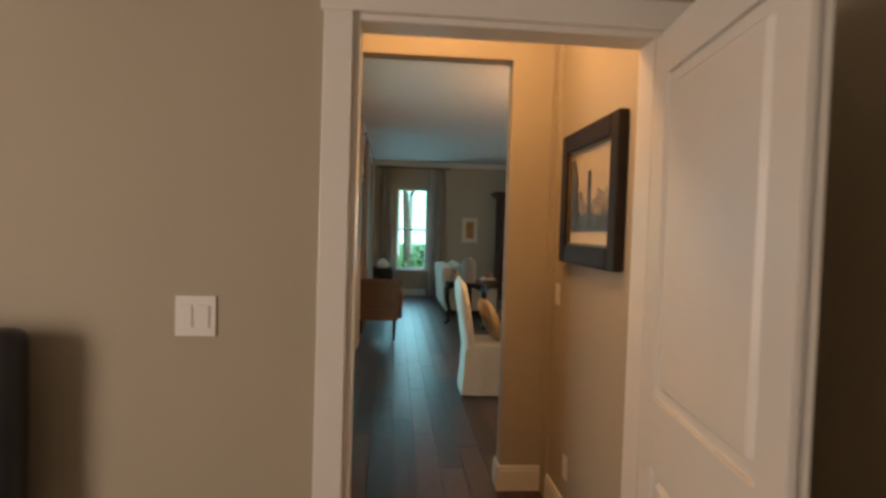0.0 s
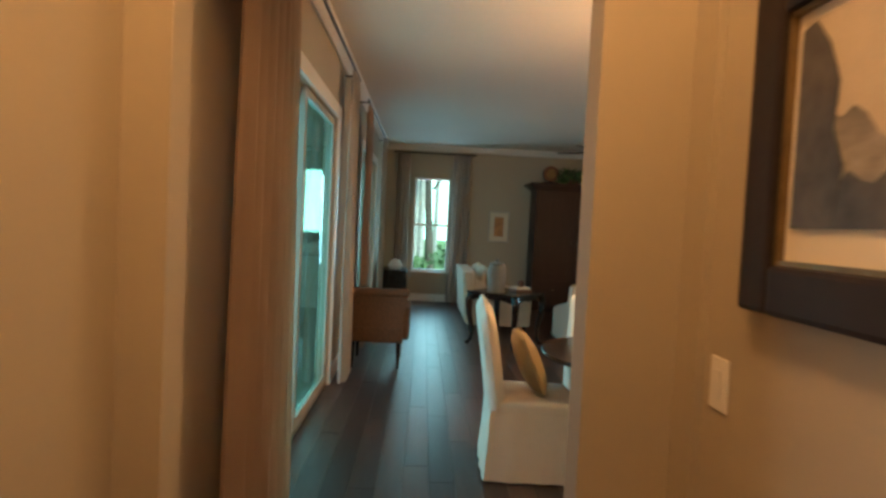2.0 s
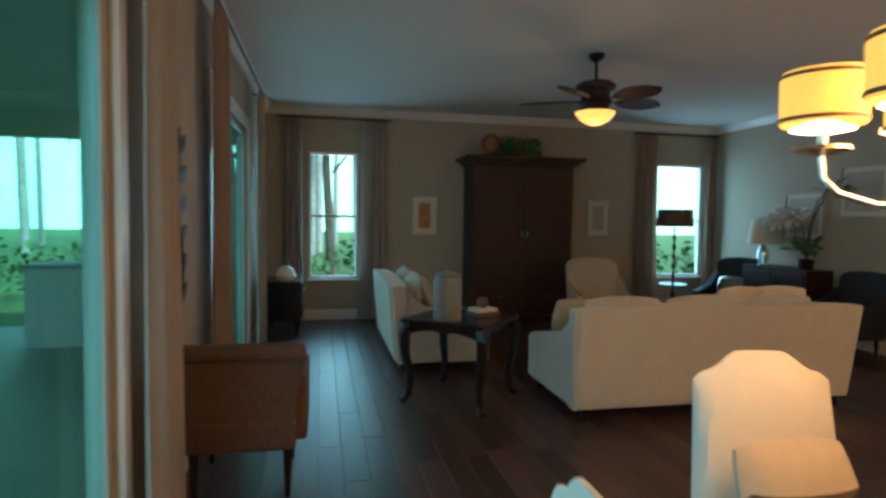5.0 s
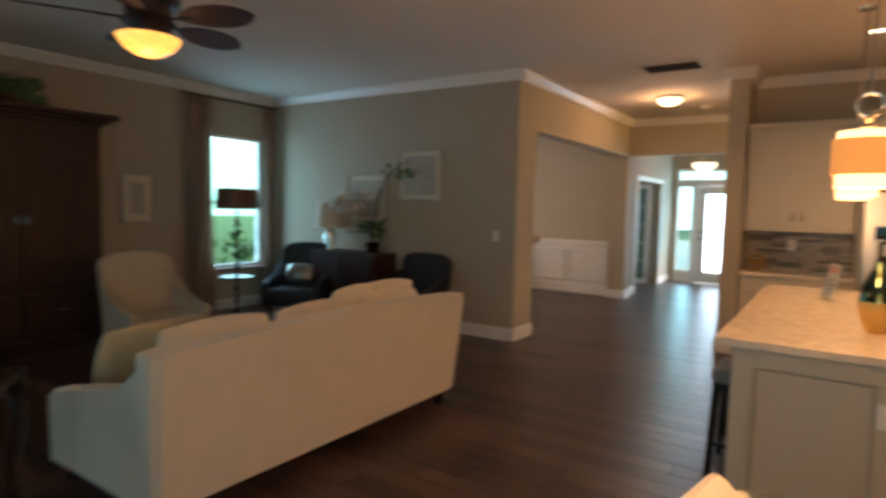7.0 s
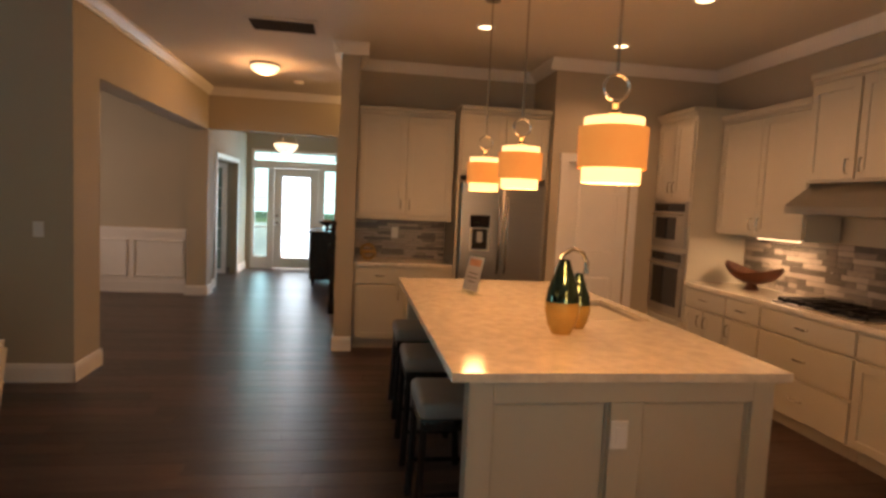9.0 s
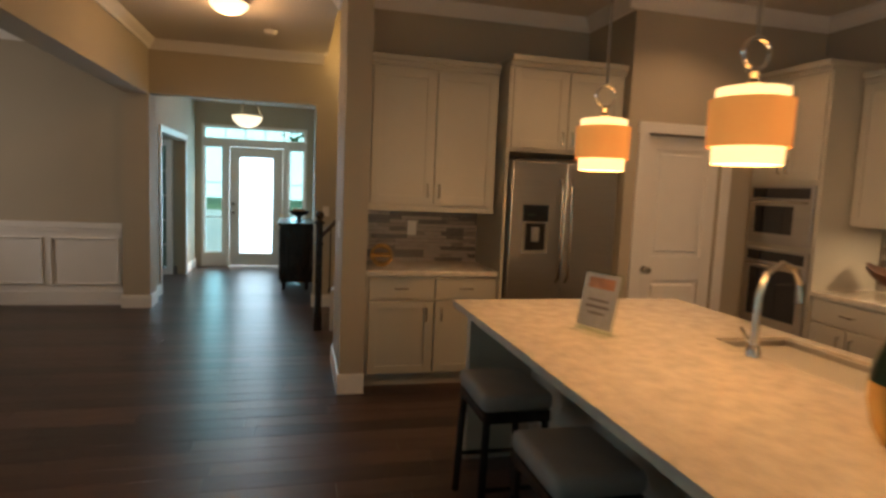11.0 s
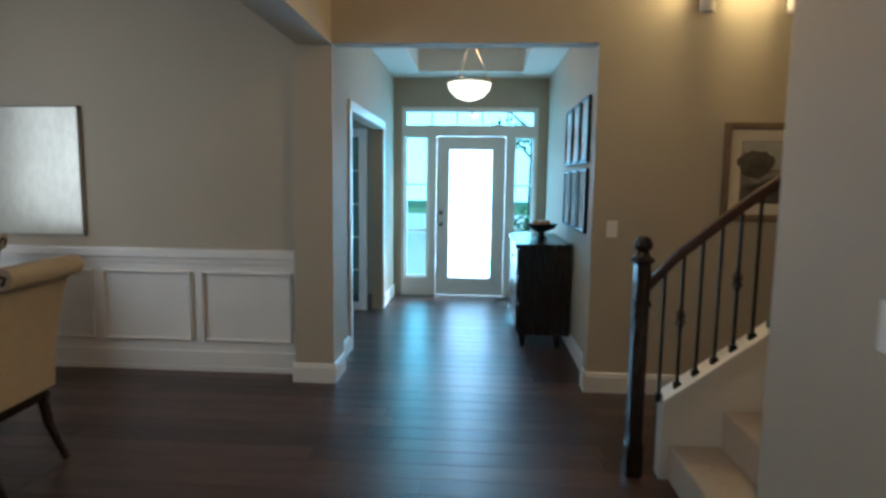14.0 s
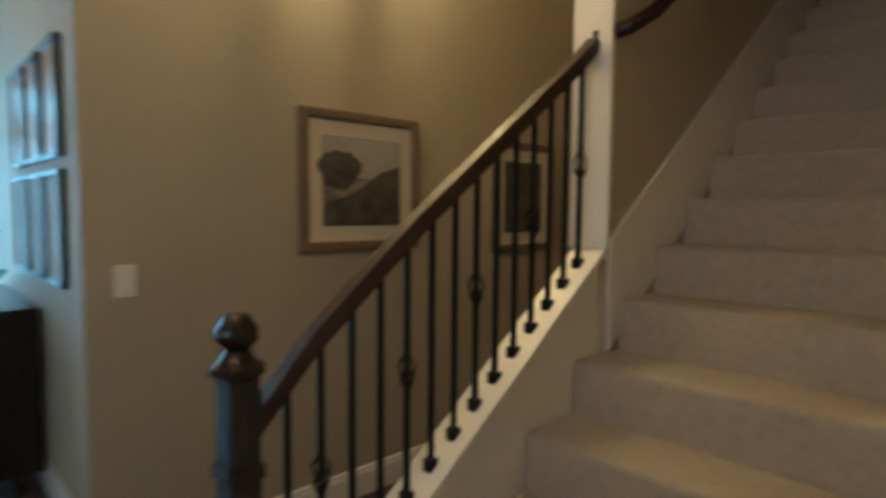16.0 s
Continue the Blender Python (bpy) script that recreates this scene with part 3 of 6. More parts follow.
def sofa(m, w, d, label, cushions, name="sofa", h=0.9):
    """Back along y = 0, facing +y."""
    s = thing(name, m, label, "sofa")
    back = extrude([(-w / 2, 0.1), (w / 2, 0.1)] + [(w / 2 * (1 - i / 10), h - 0.035 + 0.03 * math.sin(math.pi * i / 20)) for i in range(0, 21)], 0, 0.17)
    for v in back.verts:
        v.co.y += -0.10 * max(0, v.co.z - 0.15)
        v.co.x *= 1 + 0.05 * max(0, v.co.z - 0.2)
    bmesh.ops.bevel(back, geom=[e for e in back.edges if abs(e.verts[0].co.y - e.verts[1].co.y) < 0.12 and abs(e.calc_length()) > 0.05], offset=0.03, segments=3, affect="EDGES")
    part("backrest", back, SOFAM, s, "", True)
    part("base", soft(-w / 2 + 0.02, 0.12, 0.1, w / 2 - 0.02, d, 0.32, 0.03), SOFAM, s, "", True)
    for sx in (-1, 1):
        arm = extrude([(0.1, 0.1), (d, 0.1), (d + 0.01, 0.50), (d - 0.25, 0.55), (0.3, 0.62), (0.1, h - 0.06)], -0.07, 0.07, pose(sx * (w / 2 - 0.07), 0, 0, 0, 0, 90))
        bmesh.ops.bevel(arm, geom=arm.edges[:], offset=0.025, segments=3, affect="EDGES")
        part("arm", arm, SOFAM, s, "", True)
    n = cushions
    cw = (w - 0.3) / n
    for i in range(n):
        x = -w / 2 + 0.15 + cw * (i + 0.5)
        part("seat_cushion", soft(x - cw / 2 + 0.005, 0.17, 0.32, x + cw / 2 - 0.005, d + 0.02, 0.47, 0.05), SOFAM, s, "", True)
        part("back_cushion", pillow(cw * 1.0, 0.56, 0.24, pose(x, 0.21, 0.655, 76, 0, 0)), SOFAM, s, "", True)
    for sx in (-1, 1):
        for y in (0.08, d - 0.08):
            part("leg", box(sx * (w / 2 - 0.1) - 0.03, y - 0.03, 0, sx * (w / 2 - 0.1) + 0.03, y + 0.03, 0.11, 0.006), ESP, s, "dark tapered wooden foot")
    return s


def throw(x, y, z, rx, rz, w, material, label, h=None, fat=0.15):
    c = thing("cushion", pose(x, y, z, 0, 0, rz), label, "cushion")
    part("cover", pillow(w, h or w, fat, pose(0, 0, 0, rx, 0, 0)), material, c, "", True)
    return c


def leaves(centre, radius, n, size, seed, squash=0.7, material=LEAF, bm=None, wide=0.28):
    rng = random.Random(seed)
    out = bm or bmesh.new()
    for _ in range(n):
        a, e, r = rng.uniform(0, 6.283), rng.uniform(-0.5, 1.3), radius * rng.uniform(0.35, 1.0)
        p = Vector(centre) + Vector((r * math.cos(a) * math.cos(e), r * math.sin(a) * math.cos(e), r * squash * math.sin(e)))
        m = Matrix.Translation(p) @ Euler((rng.uniform(-1, 1), rng.uniform(-1, 1), a)).to_matrix().to_4x4()
        s = size * rng.uniform(0.6, 1.2)
        pts = [(0, 0, 0), (s * 0.5, s * wide, s * 0.08), (s, 0, 0.0), (s * 0.5, -s * wide, s * 0.08)]
        v = [out.verts.new(m @ Vector(q)) for q in pts]
        mid = out.verts.new(m @ Vector((s * 0.5, 0, -s * 0.03)))
        for i in range(4):
            out.faces.new((v[i], v[(i + 1) % 4], mid))
    return out


# ---- openings: doors, windows ----
Z = pose(0, 0, 0)
casing("door_casing_1", 1.76, -0.14, 0.8, 2.17, Z, "white door casing on the bedroom side")
structure("door_jamb_1", many((-0.14, 1.76, 0, -0.12, 1.88, 2.17), (0.78, 1.76, 0, 0.8, 1.88, 2.17), (-0.12, 1.76, 2.15, 0.78, 1.88, 2.17)), TRIM, "white painted door jamb", "trim")
panel_door(pose(0.775, 1.745, 0.01, 0, 0, -97), 0.82, 2.13, "white two-panel interior door standing open", 0.76, [(0.16, 0.86), (1.06, 2.0)])
casing("door_casing_2", 0, -0.35, 0.35, 2.05, pose(7.6, 4.67, 0, 0, 0, -90), "white casing round the pantry door")
panel_door(pose(7.63, 5.015, 0.01, 0, 0, -90), 0.69, 2.03, "closed white two-panel pantry door", 0.06, [(0.16, 0.86), (1.06, 1.92)])
casing("door_casing_3", 0, -0.845, 0.845, 2.12, pose(12.605, 9.44, 0, 0, 0, 0), "white casing round the french doors")


def glazed(m, w, h, cols, rows, label, glass, frame_mat, name, stile=0.09, category="door", kick=0.0, knob=None):
    d = thing(name, m, label, category)
    bm = bmesh.new()
    for a in ((0, 0, stile, h), (w - stile, 0, w, h), (stile, 0, w - stile, stile + kick), (stile, h - stile, w - stile, h)):
        box(a[0], 0, a[1], a[2], 0.04, a[3], 0.003, bm)
    part("frame", bm, frame_mat, d)
    gw, gh = (w - 2 * stile) / cols, (h - 2 * stile - kick) / rows
    for i in range(1, cols):
        part("muntin", box(stile + gw * i - 0.01, 0.008, stile + kick, stile + gw * i + 0.01, 0.032, h - stile, 0.002), frame_mat, d)
    for j in range(1, rows):
        part("muntin", box(stile, 0.006, stile + kick + gh * j - 0.01, w - stile, 0.034, stile + kick + gh * j + 0.01, 0.002), frame_mat, d)
    p = part("pane", box(stile, 0.017, stile + kick, w - stile, 0.022, h - stile), glass, d)
    p.visible_shadow = False
    if knob:
        for z in (0.95, 1.1):
            part("door_knob" if z < 1 else "deadbolt", lathe([(0.0, -0.05), (0.026, -0.045), (0.028, -0.02), (0.012, -0.005), (0.03, 0.0), (0.0, 0.002)], 14, pose(knob, 0, z, -90 if False else 90, 0, 0)), NICKEL, d, "", True)
    return d


glazed(pose(13.36, 9.6, 0.01, 0, 0, 82), 0.82, 2.1, 2, 5, "white french door with ten panes standing open", PANE, TRIM, "french_door")
glazed(pose(11.85, 9.6, 0.01, 0, 0, 98), 0.82, 2.1, 2, 5, "white french door with ten panes standing open", PANE, TRIM, "french_door")
# front door group: frame, door, two sidelights, transom
structure("front_door_frame", many((14.4, 7.56, 0, 14.5, 7.6, 2.49), (14.4, 9.3, 0, 14.5, 9.34, 2.49), (14.4, 7.6, 2.45, 14.5, 9.3, 2.49), (14.4, 7.6, 2.12, 14.5, 9.3, 2.24), (14.4, 7.87, 0, 14.5, 7.97, 2.12), (14.4, 8.88, 0, 14.5, 8.98, 2.12), (14.4, 7.6, 0, 14.5, 7.87, 0.24), (14.4, 8.98, 0, 14.5, 9.3, 0.24)), TRIM, "white front door frame with sidelight posts", "door frame")
glazed(pose(14.42, 8.875, 0.015, 0, 0, -90), 0.9, 2.1, 1, 1, "white front door with a full frosted glass lite", FROST, TRIM, "front_door", 0.17, kick=0.06, knob=0.06)
for y in (9.295, 7.868):
    glazed(pose(14.43, y, 0.24, 0, 0, -90), 0.31 if y > 9 else 0.265, 1.88, 1, 3, "narrow sidelight window beside the front door", PANE, TRIM, "sidelight_window", 0.025, "window")
glazed(pose(14.43, 9.298, 2.242, 0, 0, -90), 1.696, 0.206, 5, 1, "long transom window over the front door", PANE, TRIM, "transom_window", 0.02, "window")
# tall double-hung windows of the living room
for x0, x1 in ((0.02, 0.72), (5.58, 6.42)):
    w = thing("sash_window", pose(x0, 13.5, 0.6), "tall white double-hung window with two sashes", "window", "living room windows")
    ww = x1 - x0
    bm = bmesh.new()
    for a in ((0, 0, 0.03, 1.85), (ww - 0.03, 0, ww, 1.85), (0.03, 0, ww - 0.03, 0.04), (0.03, 1.81, ww - 0.03, 1.85), (0.03, 0.9, ww - 0.03, 0.94)):
        box(a[0], 0.03, a[1], a[2], 0.09, a[3], 0.003, bm)
    part("window_frame", bm, TRIM, w)
    part("window_sill", box(-0.03, -0.05, -0.025, ww + 0.03, 0.03, 0.0, 0.006), TRIM, w)
    for z in (0.04, 0.94):
        p = part("pane", box(0.03, 0.055, z, ww - 0.03, 0.06, z + 0.86), PANE, w)
        p.visible_shadow = False
# sliding glass doors of the west wall
for y0, y1 in ((4.75, 7.3), (9.3, 11.5)):
    structure("slider_casing", many((-0.6, y0 - 0.09, 0, -0.575, y0, 2.45), (-0.6, y1, 0, -0.575, y1 + 0.09, 2.45), (-0.6, y0 - 0.09, 2.45, -0.575, y1 + 0.09, 2.56)), TRIM, "white painted casing round the sliding door", "trim")
    d = thing("sliding_door", pose(-0.66, y0, 0), "white framed two-panel sliding glass door", "sliding door", "sliding doors")
    part("door_track", box(-0.05, 0, 0.0, 0.06, y1 - y0, 0.025, 0.004), NICKEL, d, "metal floor track")
    mid = (y1 - y0) / 2
    for k, (a, b) in enumerate(((0.0, mid + 0.04), (mid - 0.04, y1 - y0))):
        x = 0.0 if k else -0.045
        bm = bmesh.new()
        for q in ((a, 0.02, a + 0.06, 2.44), (b - 0.06, 0.02, b, 2.44), (a + 0.06, 0.02, b - 0.06, 0.1), (a + 0.06, 2.38, b - 0.06, 2.44)):
            box(x, q[0], q[1], x + 0.04, q[2], q[3], 0.003, bm)
        f = part("door_panel", bm, SLIDF, d)
        p = part("pane", box(x + 0.017, a + 0.06, 0.1, x + 0.023, b - 0.06, 2.38), TEAL, f)
        p.visible_shadow = False

# ---- bedroom and hall ----
plate(pose(-0.575, 1.76, 1.265), "white double rocker switch plate on the wall", True)
tv = thing("dark_headboard", pose(-1.26, 1.62, 0, 0, 0, 4), "black upholstered tall chair back by the wall", "chair")
part("backrest", soft(-0.28, -0.06, 0.3, 0.28, 0.06, 1.24, 0.05), NAVY, tv, "", True)
part("seat", soft(-0.28, -0.55, 0.3, 0.28, -0.06, 0.46, 0.05), NAVY, tv, "", True)
for x in (-0.24, 0.24):
    for y in (-0.5, 0.0):
        part("leg", box(x - 0.02, y - 0.02, 0, x + 0.02, y + 0.02, 0.3, 0.004), ESP, tv)
pic = framed(pose(0.92, 2.68, 1.72, 0, 0, -90), 0.80, 0.66, 0.095, 0.0, FRAMEB, PAPER, "dark wooden frame with a sepia landscape print", 0.045)
part("fillet", many((-0.31, -0.03, -0.24, 0.31, -0.017, -0.225), (-0.31, -0.03, 0.225, 0.31, -0.017, 0.24), (-0.31, -0.03, -0.225, -0.295, -0.017, 0.225), (0.295, -0.03, -0.225, 0.31, -0.017, 0.225)), BRASSF, pic, "narrow gilt inner fillet")
part("image", box(-0.275, -0.019, -0.165, 0.275, -0.0165, 0.205), BEIGEF, pic, "sepia landscape of trees and a tower")
rng = random.Random(21)
part("far_town", extrude([(-0.275, -0.1)] + [(-0.275 + 0.0275 * i, -0.03 + 0.05 * rng.random() + 0.04 * math.sin(i * 0.5)) for i in range(21)] + [(0.275, -0.1)], -0.0205, -0.0192), PICT, pic)
part("tower", extrude([(-0.03, -0.1), (-0.025, 0.12), (0.015, 0.12), (0.02, -0.1)], -0.0215, -0.0207), PICTD, pic)
part("foreground", extrude([(-0.275, -0.165)] + [(-0.275 + 0.0275 * i, -0.1 + 0.03 * rng.random()) for i in range(21)] + [(0.275, -0.165)], -0.0222, -0.0207), PICTD, pic)
part("tree_shape", extrude([(-0.275, -0.165), (-0.275, 0.19), (-0.24, 0.2), (-0.2, 0.15), (-0.17, 0.08), (-0.18, 0.0), (-0.15, -0.06), (-0.17, -0.165)], -0.0232, -0.0224), PICTD, pic)
plate(pose(0.92, 3.2, 1.2, 0, 0, -90), "white rocker switch plate beside the opening")
plate(pose(0.92, 2.95, 0.32, 0, 0, -90), "white wall outlet above the baseboard")

# ---- breakfast corner ----
ch = slip_chair()
placed(ch, 0.97, 5.6, 0, 88)
for x, y, r in ((1.6, 6.16, -10), (1.5, 4.98, 186), (2.14, 5.58, -88)):
    copy_thing(ch, pose(x, y, 0, 0, 0, r))
throw(0.94, 5.6, 0.69, 66, 90, 0.42, GOLDF, "gold satin cushion leaning on the chair")
throw(1.6, 6.22, 0.68, 66, 0, 0.42, BEIGEF, "beige cushion leaning on the chair")
throw(2.2, 5.58, 0.68, 66, -88, 0.42, BEIGEF, "beige cushion leaning on the chair")
throw(1.5, 4.92, 0.68, 66, 180, 0.42, BEIGEF, "beige cushion leaning on the chair")
tb = thing("round_table", pose(1.66, 5.65, 0), "round espresso wood pedestal dining table", "table")
part("tabletop", lathe([(0.0, 0.715), (0.58, 0.715), (0.61, 0.72), (0.622, 0.735), (0.615, 0.748), (0.6, 0.75), (0.0, 0.75)], 64), ESP, tb, "", True)
part("pedestal", lathe([(0.26, 0.0), (0.26, 0.05), (0.23, 0.09), (0.15, 0.13), (0.13, 0.2), (0.15, 0.35), (0.17, 0.55), (0.21, 0.66), (0.26, 0.715)], 32), ESP, tb, "", True)
vs = thing("flower_vase", pose(1.63, 5.68, 0.75), "clear glass cylinder vase with leafy branches", "vase")
part("glass_body", lathe([(0.0, 0.004), (0.055, 0.004), (0.06, 0.02), (0.058, 0.1), (0.06, 0.26), (0.055, 0.262), (0.053, 0.1), (0.05, 0.025), (0.0, 0.022)], 28), CLEARG, vs, "", True)
stem, rng = bmesh.new(), random.Random(4)
for i in range(16):
    a, q = rng.uniform(0, 6.28), rng.uniform(0.08, 0.2)
    tube([(0.02 * math.cos(a), 0.02 * math.sin(a), 0.03), (-0.02 * math.cos(a), -0.02 * math.sin(a), 0.2), (q * 0.5 * math.cos(a), q * 0.5 * math.sin(a), 0.33), (q * math.cos(a), q * math.sin(a), 0.38 + 0.1 * rng.random())], 0.003, 5, stem)
part("stem", stem, LEAF, vs)
part("foliage", leaves((0, 0, 0.36), 0.21, 620, 0.06, 5, 0.8, wide=0.4), LEAF, vs, "pale grey-green rounded leaves")
cd = thing("chandelier", pose(1.64, 5.84, 0.05), "brushed nickel chandelier with five lit drum shades", "chandelier")
part("canopy", lathe([(0.0, H - 0.05), (0.065, H - 0.05), (0.06, H - 0.07), (0.015, H - 0.085), (0.0, H - 0.09)], 20), NICKEL, cd, "", True)
ch_bm = bmesh.new()
zz = H - 0.085
k = 0
while zz > 2.19:
    tube([(0.012 * math.cos(t) * (1 if k % 2 else 0), 0.012 * math.cos(t) * (0 if k % 2 else 1), zz - 0.02 + 0.024 * math.sin(t)) for t in (2 * math.pi * i / 10 for i in range(11))], 0.003, 5, ch_bm)
    zz -= 0.04
    k += 1
part("chain", ch_bm, NICKEL, cd, "thin link chain")
part("column", lathe([(0.0, 2.2), (0.012, 2.19), (0.012, 2.13), (0.075, 2.12), (0.075, 2.108), (0.014, 2.10), (0.017, 1.62), (0.03, 1.6), (0.034, 1.56), (0.02, 1.53), (0.0, 1.52)], 20), NICKEL, cd, "", True)
for i in range(5):
    a = 2 * math.pi * i / 5 + 0.977
    ca, sa = math.cos(a), math.sin(a)
    arm = part("arm", tube([(r * ca, r * sa, z) for r, z in ((0.02, 1.58), (0.06, 1.55), (0.12, 1.525), (0.18, 1.53), (0.26, 1.56), (0.295, 1.6), (0.3, 1.66))], 0.009, 8), NICKEL, cd, "", True)
    part("drip_pan", lathe([(0.01, 1.655), (0.07, 1.67), (0.068, 1.68), (0.014, 1.685), (0.014, 1.76), (0.0, 1.76)], 18, pose(0.3 * ca, 0.3 * sa, 0)), NICKEL, arm, "", True)
    sd = part("shade", lathe([(0.094, 1.735), (0.099, 1.74), (0.101, 1.86), (0.096, 1.87), (0.093, 1.865), (0.097, 1.855), (0.095, 1.745), (0.090, 1.738)], 32, pose(0.3 * ca, 0.3 * sa, 0)), SHADE, arm, "lit amber drum shade", True)
    for zb in (1.742, 1.852):
        part("trim_band", lathe([(0.0985, zb), (0.103, zb + 0.001), (0.103, zb + 0.01), (0.0985, zb + 0.011)], 32, pose(0.3 * ca, 0.3 * sa, 0)), BROWNL, arm, "brown ribbon trim", True)
    part("bulb", lathe([(0.0, 1.715), (0.04, 1.715), (0.075, 1.722), (0.075, 1.726), (0.0, 1.757)], 14, pose(0.3 * ca, 0.3 * sa, 0)), BULB, arm, "lit bulb", True)
curtain(-0.45, 4.5, 0.95, 90, CURT, "long taupe curtain drawn beside the sliding door", folds=7)
curtain(-0.47, 7.5, 0.42, 90, CURTW, "long pale curtain drawn beside the sliding door", folds=4)
curtain(-0.47, 9.05, 0.5, 90, CURT, "long taupe curtain drawn beside the sliding door", folds=4)
curtain(-0.47, 11.75, 0.5, 90, CURTW, "long pale curtain drawn beside the sliding door", folds=4)
curtain(-0.2, 13.4, 0.3, 0, CURTW, "pale curtain hanging beside the window", folds=4)
curtain(0.93, 13.4, 0.42, 0, CURTW, "pale curtain hanging beside the window", folds=4)
curtain(5.35, 13.4, 0.42, 0, CURT, "taupe curtain hanging beside the window", folds=4)
curtain(6.5, 13.4, 0.22, 0, CURT, "taupe curtain hanging beside the window", folds=3)
for a, b in (((-0.47, 3.7, 2.92), (-0.47, 7.8, 2.92)), ((-0.47, 8.7, 2.92), (-0.47, 12.1, 2.92)), ((-0.42, 13.4, 2.92), (1.2, 13.4, 2.92)), ((5.1, 13.4, 2.92), (6.62, 13.4, 2.92))):
    rd = thing("curtain_rod", pose(*a), "dark metal curtain rod on wall brackets", "curtain rod", "curtain rods")
    dv = Vector(b) - Vector(a)
    part("rod", tube([(0, 0, 0), dv], 0.012, 10), BLACK, rd, "", True)
    side = Vector((-0.125, 0, 0)) if dv.x == 0 else Vector((0, 0.095, 0))
    for s in (0.04, 0.96):
        part("bracket", tube([dv * s, dv * s + side], 0.008, 6), BLACK, rd)
art = thing("metal_wall_art", pose(-0.585, 8.2, 1.45), "dark metal wall sculpture of leaves on a stem", "wall art")
part("stem", tube([(0.02, 0, -0.55), (0.03, 0.05, -0.2), (0.03, -0.04, 0.15), (0.02, 0.02, 0.55)], 0.008, 6), BLACK, art)
for i in range(13):
    z = -0.5 + i * 0.083
    s = 1 if i % 2 else -1
    part("leaf", extrude([(0, 0), (0.05, 0.04), (0.14, 0.03), (0.19, 0.0), (0.13, -0.035), (0.05, -0.03)], -0.003, 0.003, pose(0.025, s * 0.01, z, 0, -35, 90 * s)), BLACK, art)
bn = thing("wicker_armchair", pose(-0.22, 7.95, 0), "brown woven armchair with dark wooden legs", "armchair")
back = extrude([(-0.27, 0.28), (0.27, 0.28), (0.31, 0.7), (0.325, 0.79), (0.3, 0.83), (-0.3, 0.83), (-0.325, 0.79), (-0.31, 0.7)], 0.0, 0.1)
bmesh.ops.bevel(back, geom=back.edges[:], offset=0.02, segments=2, affect="EDGES")
part("backrest", back, WICKER, bn, "", True)
part("top_rail", soft(-0.335, -0.02, 0.76, 0.335, 0.12, 0.84, 0.035), WICKER, bn, "rolled woven top edge", True)
part("seat_rail", soft(-0.285, -0.012, 0.28, 0.285, 0.62, 0.44, 0.02), WICKER, bn, "", True)
part("seat_cushion", soft(-0.24, 0.1, 0.43, 0.24, 0.62, 0.53, 0.04), BROWNL, bn, "", True)
for sx in (-1, 1):
    part("arm", soft(sx * 0.3 - 0.045, 0.06, 0.3, sx * 0.3 + 0.045, 0.62, 0.66, 0.035), WICKER, bn, "", True)
    for y in (0.05, 0.57):
        part("leg", lathe([(0.014, 0.0), (0.022, 0.16), (0.028, 0.29)], 10, pose(sx * 0.24, y, 0), None, True), ESP, bn, "tapered dark wooden leg")

# ---- living room ----
sofa(pose(3.27, 8.77, 0), 2.44, 1.04, "long cream upholstered sofa with camel back", 3)
sofa(pose(0.9, 11.25, 0, 0, 0, -90), 1.8, 0.95, "cream upholstered loveseat with loose cushions", 2, "loveseat")
throw(2.4, 9.56, 0.655, 64, 172, 0.42, GOLDL, "pale gold cushion at the end of the sofa")
for x, y, rz, mt in ((4.05, 9.15, -12, SOFAM), (3.62, 9.13, 8, SOFAM)):
    throw(x, y, 0.76, 68, 180 + rz, 0.5, mt, "cream scatter cushion on the sofa")
for y, mt in ((10.72, BEIGEF), (11.1, SOFAM), (11.8, BEIGEF)):
    throw(1.26, y, 0.72, 68, 90, 0.46, mt, "cream scatter cushion on the loveseat")
et = thing("end_table", pose(1.36, 9.56, 0, 0, 0, -39), "dark carved wooden end table with curved legs", "table")
part("tabletop", box(-0.38, -0.38, 0.665, 0.38, 0.38, 0.7, 0.012), ESP, et)
for s in (-1, 1):
    part("apron", extrude([(-0.33, 0.66), (-0.33, 0.57), (-0.22, 0.6), (-0.1, 0.62), (0, 0.6), (0.1, 0.62), (0.22, 0.6), (0.33, 0.57), (0.33, 0.66)], s * 0.33 - 0.012, s * 0.33 + 0.012), ESP, et)
    part("apron", extrude([(-0.33, 0.66), (-0.33, 0.57), (-0.22, 0.6), (-0.1, 0.62), (0, 0.6), (0.1, 0.62), (0.22, 0.6), (0.33, 0.57), (0.33, 0.66)], s * 0.33 - 0.012, s * 0.33 + 0.012, pose(0, 0, 0, 0, 0, 90)), ESP, et)
    for q in (-1, 1):
        part("leg", tube([(s * (0.33 + o), q * (0.33 + o), z) for o, z in ((0.0, 0.665), (0.02, 0.58), (0.015, 0.4), (-0.02, 0.2), (-0.01, 0.06), (0.03, 0.0))], [0.048, 0.052, 0.042, 0.032, 0.028, 0.036], 8), ESP, et, "curved cabriole leg", True)
jar = thing("ceramic_jar", pose(1.2, 9.4, 0.7), "tall grey ceramic canister with a lid", "jar")
part("body", lathe([(0.0, 0.0), (0.108, 0.0), (0.115, 0.012), (0.112, 0.1), (0.118, 0.25), (0.11, 0.33), (0.095, 0.345), (0.095, 0.36)], 24), GREYC, jar, "", True)
part("lid", lathe([(0.1, 0.36), (0.1, 0.375), (0.03, 0.392), (0.02, 0.41), (0.028, 0.425), (0.0, 0.435)], 24), GREYC, jar, "", True)
